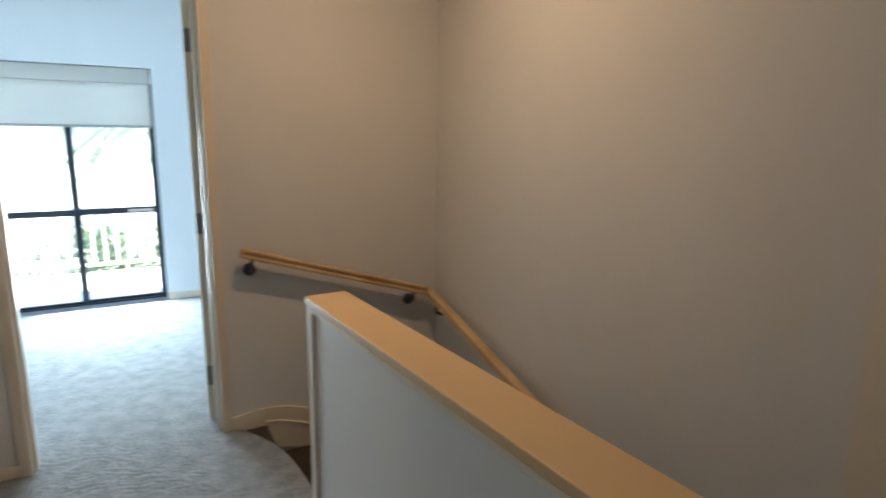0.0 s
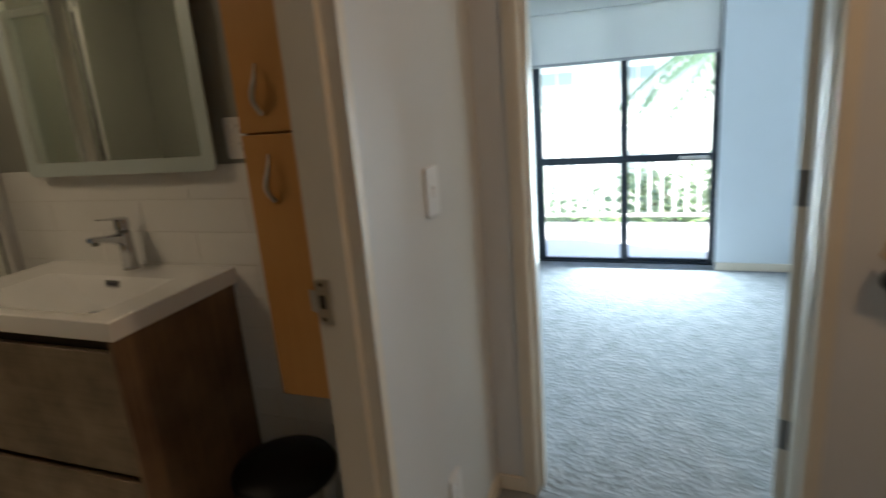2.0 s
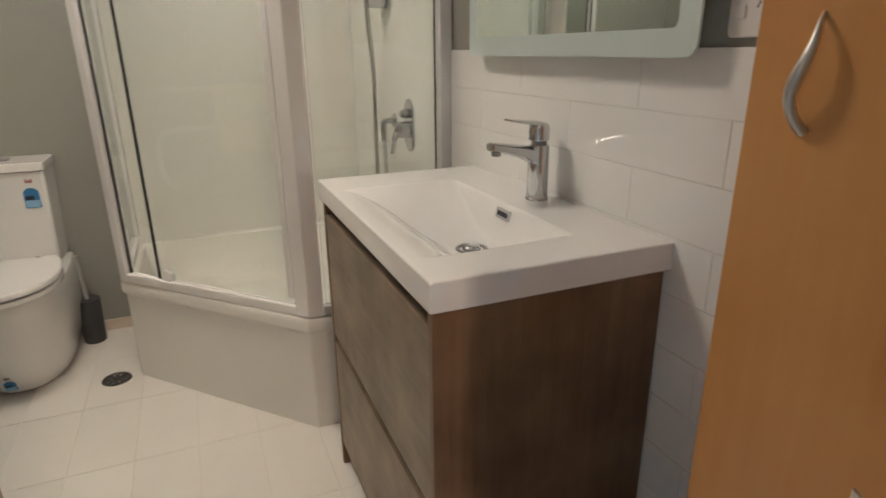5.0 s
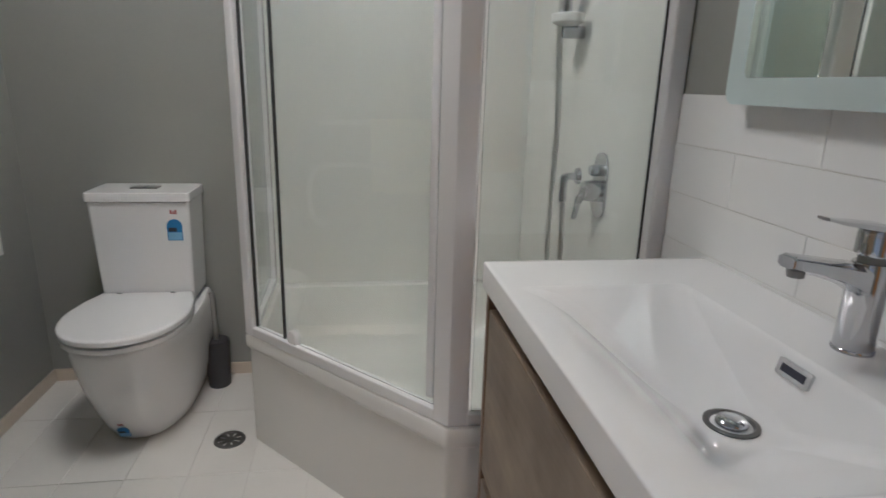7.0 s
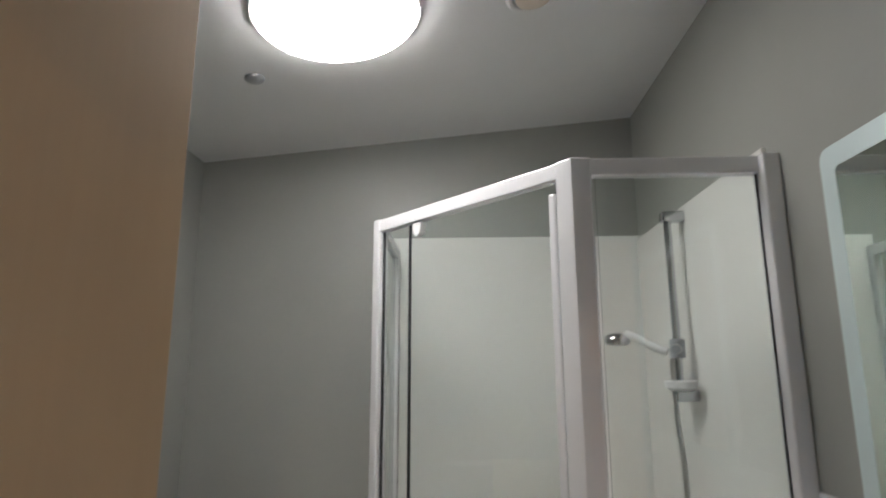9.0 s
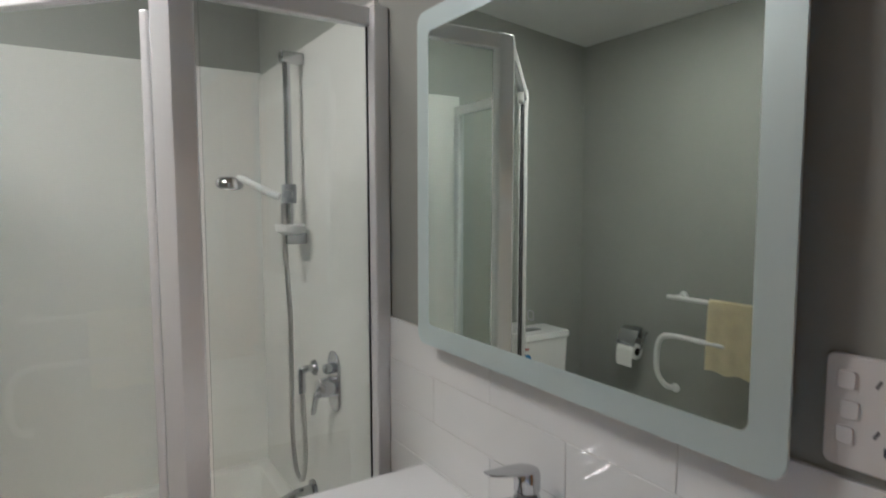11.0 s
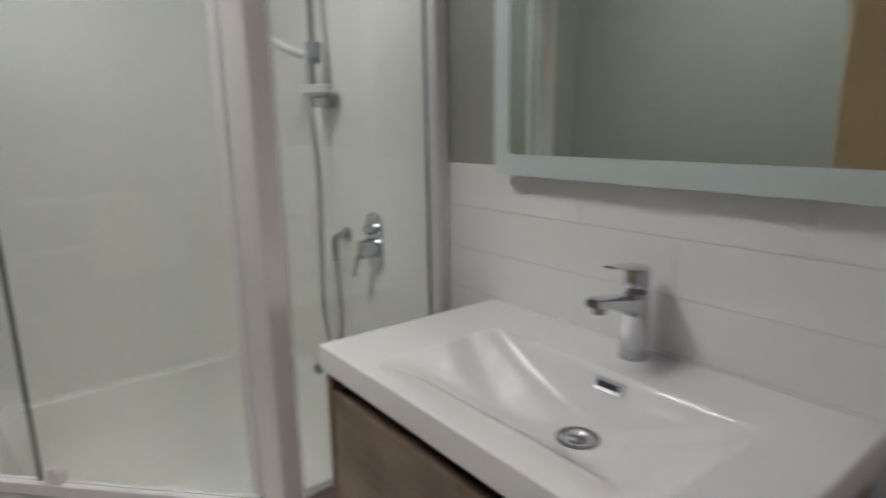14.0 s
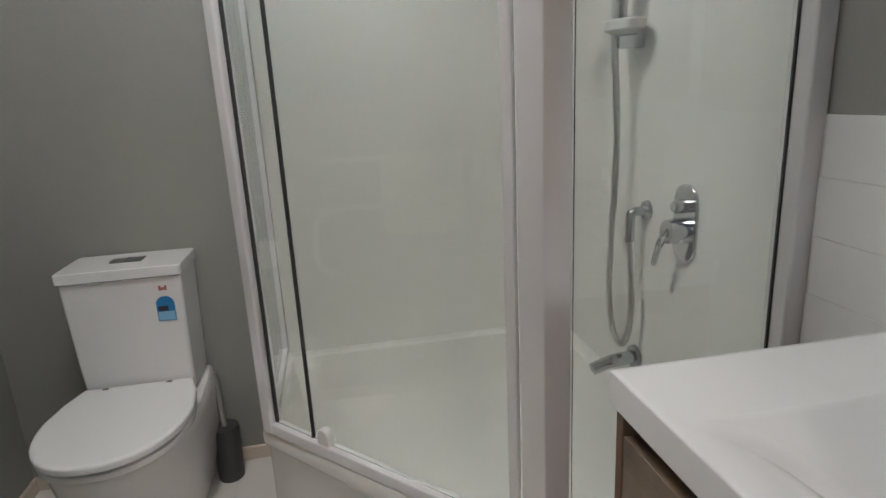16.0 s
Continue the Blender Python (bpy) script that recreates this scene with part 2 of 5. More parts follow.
def curve(points, n=10):
    """Points along a smooth line through the given ones."""
    p = [Vector(q) for q in points]
    p = [2 * p[0] - p[1]] + p + [2 * p[-1] - p[-2]]
    out = []
    for i in range(1, len(p) - 2):
        for k in range(n):
            t = k / n
            a, b, c, d = p[i - 1:i + 3]
            out.append(0.5 * ((2 * b) + (c - a) * t + (2 * a - 5 * b + 4 * c - d) * t * t + (3 * b - 3 * c + d - a) * t ** 3))
    return out + [p[-2]]


def prism(outline, z0, z1, bevel=0.0, segs=2):
    """A solid with a flat outline of (x, y), from z0 to z1."""
    bm = bmesh.new()
    f = bm.faces.new([bm.verts.new((x, y, z0)) for x, y in outline])
    up = bmesh.ops.extrude_face_region(bm, geom=[f])["geom"]
    bmesh.ops.translate(bm, verts=[v for v in up if isinstance(v, bmesh.types.BMVert)], vec=(0, 0, z1 - z0))
    bmesh.ops.recalc_face_normals(bm, faces=bm.faces)
    if bevel:
        bmesh.ops.bevel(bm, geom=list(bm.edges), offset=bevel, segments=segs, affect="EDGES", profile=0.5)
    return bm


def lofted(rings, cap=True):
    """A skin over rings of points with equal counts."""
    bm = bmesh.new()
    vs = [[bm.verts.new(p) for p in ring] for ring in rings]
    n = len(vs[0])
    for a, b in zip(vs, vs[1:]):
        for k in range(n):
            bm.faces.new((a[k], a[(k + 1) % n], b[(k + 1) % n], b[k]))
    if cap:
        bm.faces.new(vs[0]), bm.faces.new(vs[-1])
    bmesh.ops.recalc_face_normals(bm, faces=bm.faces)
    return bm


def moved(bm, m):
    bmesh.ops.transform(bm, matrix=m, verts=bm.verts)
    return bm


def rounded_rect(x0, x1, y0, y1, r, n=6):
    pts = []
    for cx, cy, a0 in ((x1 - r, y1 - r, 0), (x0 + r, y1 - r, 90), (x0 + r, y0 + r, 180), (x1 - r, y0 + r, 270)):
        for k in range(n + 1):
            a = radians(a0 + 90 * k / n)
            pts.append((cx + r * math.cos(a), cy + r * math.sin(a)))
    return pts


def smooth(me, angle=48):
    """Area-weighted normals, split where faces meet at more than the angle: flat faces stay flat beside their bevels."""
    me.polygons.foreach_set("use_smooth", [True] * len(me.polygons))
    limit = math.cos(radians(angle))
    around = [[] for _ in me.vertices]
    data = [(p.normal.copy(), p.area, list(p.vertices)) for p in me.polygons]
    for n, a, vs in data:
        for v in vs:
            around[v].append((n, a))
    out = []
    for n, a, vs in data:
        for v in vs:
            t = Vector()
            for n2, a2 in around[v]:
                if n.dot(n2) > limit:
                    t += n2 * a2
            out.append(t.normalized() if t.length > 1e-12 else n)
    me.normals_split_custom_set(out)


def solid(name, bm, mat, soft=True):
    me = bpy.data.meshes.new(name)
    bm.to_mesh(me)
    bm.free()
    me.materials.append(M[mat])
    if soft:
        smooth(me)
    return new(name, me)


def part(name, bm, mat, parent, label=""):
    ob = solid(name, bm, mat)
    ob.parent = parent
    ob.matrix_parent_inverse = Matrix.Translation(parent.location).inverted() if parent.parent is None else Matrix()
    return tagged(ob, label)


def thing(name, x, y, z, label, category, group=""):
    ob = new(name)
    ob.empty_display_size = 0.1
    ob.location = (x, y, z)
    return tagged(ob, label, category, group)


def setting(name, bm, mat, label="", category=""):
    return tagged(solid(name, bm, mat), label, category, kind="structure")

# ---- structure ----
HALL_Z = 2.50
BX0, BX1, BY0, BY1 = -2.77, -0.10, -2.19, -0.292   # bathroom
DOOR_N, DOOR_S, DOOR_H = -0.77, -1.55, 2.06     # bathroom doorway
BED_L, BED_R = 0.140, 0.895                       # bedroom doorway
STAIR_X0, STAIR_X1 = 1.157, 2.06
SILL_Y, GLASS_Y = 2.56, 2.70


def boxes(*list_of_boxes):
    bm = bmesh.new()
    for b in list_of_boxes:
        box(*b, bm=bm)
    return bm


# bathroom
setting("wall_bathroom_north", boxes((BX0 - 0.1, BX1, BY1, BY1 + 0.12, 0, 2.7)), "bath_paint", "sage grey painted bathroom wall above white tiles", "wall")
setting("wall_bathroom_west", boxes((BX0 - 0.12, BX0, BY0 - 0.1, BY1, 0, 2.7)), "bath_paint", "sage grey painted bathroom end wall", "wall")
setting("wall_bathroom_south", boxes((BX0, BX1, BY0 - 0.12, BY0, 0, 2.7)), "bath_paint", "sage grey painted bathroom side wall", "wall")
setting("wall_bathroom_east", boxes((BX1, BX1 + 0.05, BY0 - 0.12, DOOR_S - 0.02, 0, 2.7), (BX1, BX1 + 0.05, DOOR_N + 0.02, BY1 + 0.12, 0, 2.7), (BX1, BX1 + 0.05, DOOR_S - 0.02, DOOR_N + 0.02, DOOR_H + 0.02, 2.7)), "bath_paint", "sage grey painted wall round the bathroom doorway", "wall")
bm = bmesh.new()
zs = {BY1 + 0.05: 2.518, BY0 - 0.05: 2.332}
vs = [bm.verts.new((x, y, zs[y] + up)) for up in (0, 0.1) for y in (BY1 + 0.05, BY0 - 0.05) for x in (BX0 - 0.05, BX1 + 0.02)]
for f in ((0, 1, 3, 2), (4, 6, 7, 5), (0, 4, 5, 1), (2, 3, 7, 6), (0, 2, 6, 4), (1, 5, 7, 3)):
    bm.faces.new([vs[k] for k in f])
bmesh.ops.recalc_face_normals(bm, faces=bm.faces)
setting("ceiling_bathroom", bm, "ceiling_paint", "white sloping plaster bathroom ceiling", "ceiling")
floor_bath = setting("floor_bathroom", boxes((BX0 - 0.1, BX1 + 0.10, BY0 - 0.1, BY1 + 0.1, -0.15, -0.0022)), "grout", "pale tiled bathroom floor with sandy grout", "floor")

# hall
setting("wall_hall_west", boxes((-0.05, 0, -4.2, DOOR_S - 0.045, 0, HALL_Z), (-0.05, 0, DOOR_N + 0.045, 0.0, 0, HALL_Z), (-0.05, 0, DOOR_S - 0.045, DOOR_N + 0.045, DOOR_H + 0.045, HALL_Z)), "hall_paint", "off-white painted hall wall with a switch plate", "wall")
setting("wall_hall_north", boxes((-0.05, BED_L - 0.02, 0, 0.06, 0, HALL_Z), (BED_R + 0.02, STAIR_X1 + 0.1, 0, 0.06, -3, HALL_Z), (BED_L - 0.02, BED_R + 0.02, 0, 0.06, DOOR_H + 0.02, HALL_Z)), "hall_paint", "off-white painted wall beside the bedroom doorway", "wall")
setting("wall_stair_east", boxes((STAIR_X1, STAIR_X1 + 0.1, -4.2, 0, -3, HALL_Z)), "hall_paint", "off-white painted stairwell wall", "wall")
setting("wall_hall_south", boxes((-0.05, STAIR_X1, -4.3, -4.2, -3, HALL_Z)), "hall_paint", "off-white painted hall end wall", "wall")
setting("ceiling_hall", boxes((-0.05, STAIR_X1 + 0.1, -4.3, 0.06, HALL_Z, HALL_Z + 0.1)), "ceiling_paint", "white plaster hall ceiling", "ceiling")
LANDING = curve([(BED_R + 0.04, 0.0, 0), (0.985, -0.035, 0), (1.048, -0.145, 0), (1.105, -0.29, 0), (1.132, -0.45, 0), (STAIR_X0 - 0.01, -0.75, 0), (STAIR_X0 - 0.01, -1.06, 0)], 5)
setting("floor_hall", prism([(BX1 + 0.06, -4.2), (STAIR_X0 - 0.01, -4.2)] + [(p.x, p.y) for p in reversed(LANDING)] + [(BED_R + 0.04, 0.06), (BX1 + 0.06, 0.06)], -0.17, 0.0), "carpet", "blue-grey twist pile hall carpet", "floor")
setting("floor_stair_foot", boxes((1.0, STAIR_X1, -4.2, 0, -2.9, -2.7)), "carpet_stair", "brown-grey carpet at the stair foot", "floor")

# bedroom
setting("wall_bedroom_south", boxes((-1.7, BED_L - 0.02, 0.06, 0.12, 0, HALL_Z), (BED_R + 0.02, 2.2, 0.06, 0.12, 0, HALL_Z), (BED_L - 0.02, BED_R + 0.02, 0.06, 0.12, DOOR_H + 0.02, HALL_Z)), "bedroom_paint", "pale painted bedroom wall with the doorway", "wall")
setting("wall_bedroom_west", boxes((-1.8, -1.7, 0.06, 2.78, 0, HALL_Z)), "bedroom_paint", "pale painted bedroom wall", "wall")
setting("wall_bedroom_east", boxes((2.2, 2.3, 0.06, 2.78, 0, HALL_Z)), "bedroom_paint", "pale painted bedroom wall", "wall")
WIN_L, WIN_R, WIN_H = -1.55, 0.86, 1.90
setting("wall_bedroom_north", boxes((-1.7, WIN_L, SILL_Y, 2.78, 0, HALL_Z), (WIN_R, 2.2, SILL_Y, 2.78, 0, HALL_Z), (WIN_L, WIN_R, SILL_Y, 2.78, WIN_H, HALL_Z)), "bedroom_paint", "pale painted wall with a recessed window", "wall")
setting("ceiling_bedroom", boxes((-1.8, 2.3, 0.06, 2.78, HALL_Z, HALL_Z + 0.1)), "ceiling_paint", "white bedroom ceiling", "ceiling")
setting("floor_bedroom", boxes((-1.8, 2.3, 0.06, 2.80, -0.22, 0.0)), "carpet", "blue-grey twist pile bedroom carpet", "floor")


# doorway linings and architraves
def lining(name, axis, a0, a1, b0, b1, h, stop):
    """Lining of a doorway in a wall along axis; a: the opening, b: the wall's two faces."""
    t = 0.02
    bm = bmesh.new()
    for lo, hi, z0, z1 in ((a0 - t, a0, 0, h + t), (a1, a1 + t, 0, h + t), (a0, a1, h, h + t)):
        box(*((lo, hi, b0, b1) if axis == "x" else (b0, b1, lo, hi)), z0, z1, 0.002, 1, bm)
    for lo, hi, z0, z1 in ((a0, a0 + 0.012, 0, h), (a1 - 0.012, a1, 0, h), (a0 + 0.012, a1 - 0.012, h - 0.012, h)) if stop else ():
        box(*((lo, hi, *stop) if axis == "x" else (*stop, lo, hi)), z0, z1, 0.002, 1, bm)
    return setting(name, bm, "trim_cream", "cream painted timber door lining", "door frame")


def architrave(name, axis, a0, a1, face, out, h, w=0.045):
    bm = bmesh.new()
    for d0, d1, ww in ((0, 0.014, w), (0.014, 0.02, w - 0.02)):
        for lo, hi, z0, z1 in ((a0 - ww, a0, 0, h + ww), (a1, a1 + ww, 0, h + ww), (a0, a1, h, h + ww)):
            f0, f1 = sorted((face + out * d0, face + out * d1))
            box(*((lo, hi, f0, f1) if axis == "x" else (f0, f1, lo, hi)), z0, z1, 0.003, 2, bm)
    return setting(name, bm, "trim_cream", "cream painted stepped door architrave", "trim")


lining("bedroom_door_frame", "x", BED_L, BED_R, -0.004, 0.124, DOOR_H, (0.03, 0.07))
architrave("trim_bedroom_door", "x", BED_L, BED_R, 0, -1, DOOR_H)
architrave("trim_bedroom_door_inside", "x", BED_L, BED_R, 0.12, 1, DOOR_H)
lining("bathroom_door_frame", "y", DOOR_S, DOOR_N, BX1 - 0.003, -0.026, DOOR_H, None)
bm = boxes((-0.026, 0.004, DOOR_N + 0.018, DOOR_N + 0.045, 0, DOOR_H + 0.045), (-0.026, 0.004, DOOR_S - 0.045, DOOR_S - 0.018, 0, DOOR_H + 0.045), (-0.026, 0.004, DOOR_S - 0.018, DOOR_N + 0.018, DOOR_H + 0.018, DOOR_H + 0.045))
setting("trim_bathroom_door", bm, "trim_cream", "cream painted door reveal edging", "trim")


def skirting(name, x0, x1, y0, y1, mat="trim_cream", h=0.055):
    return setting(name, box(x0, x1, y0, y1, 0, h, 0.004), mat, "cream painted timber skirting board", "skirting")


skirting("baseboard_hall_west", 0, 0.013, DOOR_N + 0.047, -0.013)
skirting("baseboard_hall_west_south", 0, 0.013, -4.2, DOOR_S - 0.047)
skirting("baseboard_hall_north", 0, BED_L - 0.046, -0.013, 0)
skirting("baseboard_bathroom_west", BX0, BX0 + 0.013, BY0 + 0.013, -1.35, h=0.05)
skirting("baseboard_bathroom_south", BX0, BX1, BY0, BY0 + 0.013, h=0.05)
skirting("baseboard_bedroom_north", WIN_R, 2.2, SILL_Y - 0.013, SILL_Y)
skirting("baseboard_bedroom_east", 2.187, 2.2, 0.14, SILL_Y - 0.013)


# stair: three winders and a straight flight
def stair():
    px, py = STAIR_X0, -1.05
    far = lambda a: min((STAIR_X1 - px) / max(math.cos(a), 1e-6), (0 - py) / max(math.sin(a), 1e-6))
    stair_ob = tagged(new("stair"), "carpeted winder stair going down beside the landing", "stairs", kind="structure")
    # brown carpet strip near landing level, with shade kept in its dark colour
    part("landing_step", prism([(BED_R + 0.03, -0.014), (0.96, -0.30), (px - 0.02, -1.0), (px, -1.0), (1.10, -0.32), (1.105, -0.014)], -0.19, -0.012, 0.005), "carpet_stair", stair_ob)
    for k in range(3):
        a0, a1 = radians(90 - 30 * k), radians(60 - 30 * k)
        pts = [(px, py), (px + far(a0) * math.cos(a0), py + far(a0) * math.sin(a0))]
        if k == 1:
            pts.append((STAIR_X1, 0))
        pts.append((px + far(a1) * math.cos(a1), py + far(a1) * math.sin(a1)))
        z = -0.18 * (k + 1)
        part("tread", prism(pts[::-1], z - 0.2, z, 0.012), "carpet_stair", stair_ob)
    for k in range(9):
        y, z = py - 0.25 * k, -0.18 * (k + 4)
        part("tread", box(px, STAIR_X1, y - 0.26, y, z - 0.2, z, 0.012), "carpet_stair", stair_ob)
    return stair_ob


stair()
bm = lofted([[(x, y, z) for y, z in ((0, z1), (-0.013, z1), (-0.013, z1 - 0.22), (0, z1 - 0.22))] for x, z1 in ((BED_R + 0.046, 0.060), (1.03, 0.072), (1.12, 0.078), (1.20, 0.067), (1.28, 0.043), (1.45, -0.04), (2.05, -0.40))])
setting("trim_stair", bm, "trim_cream", "cream painted raking stair skirting", "skirting")
bm = lofted([[(x, y, z) for y, z in ((-0.013, z1), (-0.021, z1 - 0.003), (-0.021, z1 - 0.012), (-0.013, z1 - 0.014))] for x, z1 in ((1.105, 0.012), (1.17, 0.004), (1.28, -0.032), (1.45, -0.115), (2.05, -0.475))])
setting("trim_stair_bead", bm, "trim_cream", "narrow cream bead along the stair skirting", "skirting")

# half wall with a wide timber cap; it runs slightly askew
half = tagged(new("half_wall"), "off-white half wall with a wide tan timber cap beside the stair", "half wall", kind="structure")
HX, HZ = 1.027, 0.928
ASKEW = Matrix.Translation((HX, -1.037, 0)) @ Matrix.Rotation(radians(3.4), 4, "Z")
hbox = lambda *b: moved(box(*b), ASKEW)
part("wall_core", hbox(0.014, 0.126, -3.2, -0.016, -3, HZ - 0.026), "hall_paint", half)
part("cap", hbox(0, 0.140, -3.2, 0, HZ - 0.026, HZ, 0.004), "cap_paint", half, "tan painted timber cap")
part("edge_trim", hbox(0.004, 0.0138, -0.05, -0.006, 0, HZ - 0.026, 0.002), "trim_cream", half)
part("edge_trim", hbox(0.004, 0.136, -0.0158, -0.006, 0, HZ - 0.026, 0.002), "trim_cream", half)
part("cap_moulding", hbox(0.005, 0.0138, -3.2, -0.05, HZ - 0.046, HZ - 0.026, 0.003), "trim_cream", half)


# handrail on the stairwell walls
def handrail():
    ob = tagged(new("handrail"), "golden timber handrail on dark metal brackets", "handrail", kind="structure")
    part("rail_upper", moved(box(0, 1.0, -0.022, 0.022, -0.022, -0.006, 0.005, 2, box(0, 1.0, -0.014, 0.014, -0.007, 0.005, 0, 2, box(0, 1.0, -0.021, 0.021, 0.004, 0.021, 0.006, 3))), Matrix.Translation((1.012, -0.072, 0.888)) @ Matrix.Rotation(math.atan2(0.295, 0.96), 4, "Y")), "rail_wood", ob)
    part("rail_lower", lofted([[(x + dx, y, z + dz) for dx, dz in ((-0.022, -0.016), (-0.014, -0.024), (0.014, -0.024), (0.022, -0.016), (0.022, 0.016), (0.014, 0.024), (-0.014, 0.024), (-0.022, 0.016))] for x, y, z in ((1.985, -0.055, 0.585), (1.985, -1.05, 0.315), (1.985, -1.4, 0.17), (1.985, -3.2, -1.15))]), "rail_wood", ob)
    for x, y, z, wx, wy in ((1.06, -0.072, 0.855, 0, 1), (1.89, -0.072, 0.605, 0, 1), (1.985, -0.15, 0.54, 1, 0), (1.985, -1.0, 0.31, 1, 0), (1.985, -2.2, -0.44, 1, 0)):
        b = part("bracket", tube(curve([(x, y, z), (x, y, z - 0.045), (x + wx * 0.03, y + wy * 0.03, z - 0.065), (x + wx * 0.072, y + wy * 0.072, z - 0.065)], 5), 0.008), "charcoal", ob, "dark metal bracket")
        part("rose", moved(turned([(0, 0), (0.032, 0), (0.030, 0.008), (0, 0.010)], 20), Matrix.Translation((x + wx * 0.075, y + wy * 0.075, z - 0.065)) @ (Matrix.Rotation(radians(-90), 4, "Y") if wx else Matrix.Rotation(radians(90), 4, "X"))), "charcoal", b)
    return ob


handrail()


# bedroom window: dark sliding frames with a roller blind
def window():
    win = tagged(new("window_1"), "dark aluminium sliding window with clear panes", "window", kind="structure")
    part("window_frame", boxes((WIN_L, WIN_R, GLASS_Y - 0.03, GLASS_Y + 0.06, 0, 0.010), (WIN_L, WIN_R, GLASS_Y - 0.03, GLASS_Y + 0.06, WIN_H - 0.05, WIN_H), (WIN_R - 0.035, WIN_R, GLASS_Y - 0.03, GLASS_Y + 0.06, 0.016, WIN_H - 0.05), (WIN_L, WIN_L + 0.035, GLASS_Y - 0.03, GLASS_Y + 0.06, 0.016, WIN_H - 0.05)), "window_frame", win)
    xs = (WIN_L + 0.035, -0.94, -0.37, 0.25, WIN_R - 0.035)
    for k, (a, b) in enumerate(zip(xs, xs[1:])):
        y = GLASS_Y + (0.028 if k % 2 else 0.0)
        w = 0.045 if k in (1, 2) else 0.03
        s = part("sash", boxes((a - 0.01, a + w, y - 0.014, y + 0.014, 0.016, WIN_H - 0.05), (b - w + 0.02, b + 0.01, y - 0.014, y + 0.014, 0.016, WIN_H - 0.05), (a, b, y - 0.0139, y + 0.0139, 0.010, 0.030), (a, b, y - 0.0138, y + 0.0138, 0.738, 0.788)), "window_frame", win)
        p = part("pane", box(a + 0.03, b - 0.02, y - 0.003, y + 0.003, 0.04, WIN_H - 0.06), "window_glass", s)
        p.visible_shadow = False
    part("meeting_stile", box(-0.475, -0.355, GLASS_Y - 0.02, GLASS_Y + 0.044, 0.0165, WIN_H - 0.051, 0.004), "window_frame", win)
    part("latch", boxes((0.62, 0.80, GLASS_Y - 0.04, GLASS_Y - 0.014, 0.755, 0.775)), "satin_steel", win)
    part("pull_handle", tube(curve([(-0.43, GLASS_Y - 0.0, 0.88), (-0.43, GLASS_Y - 0.04, 0.90), (-0.43, GLASS_Y - 0.04, 0.98), (-0.43, GLASS_Y, 1.0)], 6), 0.008), "window_frame", win)
    blind = thing("roller_blind", -0.28, GLASS_Y - 0.07, WIN_H - 0.06, "white fabric roller blind drawn a third down", "blind")
    part("fabric", box(WIN_L + 0.02, WIN_R - 0.02, GLASS_Y - 0.075, GLASS_Y - 0.073, 1.455, WIN_H - 0.06), "blind", blind)
    part("bottom_bar", box(WIN_L + 0.02, WIN_R - 0.02, GLASS_Y - 0.083, GLASS_Y - 0.066, 1.435, 1.457, 0.004), "grey_plastic", blind)
    part("roller_cover", box(WIN_L + 0.01, WIN_R - 0.01, GLASS_Y - 0.115, GLASS_Y - 0.04, WIN_H - 0.12, WIN_H - 0.005, 0.006), "blind", blind)


window()

# ---- bathroom things ----
TRAY = [(-1.65, BY1), (BX0, BY1), (BX0, -1.345), (-2.272, -1.345), (-1.65, -0.782)]


def inset(poly, d):
    out = []
    n = len(poly)
    for i in range(n):
        a, b, c = (Vector(poly[i - 1]), Vector(poly[i]), Vector(poly[(i + 1) % n]))
        u, v = (b - a).normalized(), (c - b).normalized()
        nu, nv = Vector((-u.y, u.x)), Vector((-v.y, v.x))
        k = (nu + nv)
        out.append(b + k * (d / (1 + nu.dot(nv))))
    return out


def rounded(poly, r, n=6):
    out = []
    for i in range(len(poly)):
        a, b, c = (Vector(poly[i - 1]), Vector(poly[i]), Vector(poly[(i + 1) % len(poly)]))
        u, v = (a - b).normalized(), (c - b).normalized()
        half_a = u.angle(v) / 2
        d = r / math.tan(half_a)
        for k in range(n + 1):
            t = k / n
            p, q = b + u * d, b + v * d
            out.append((1 - t) ** 2 * p + 2 * t * (1 - t) * b + t * t * q)
    return out


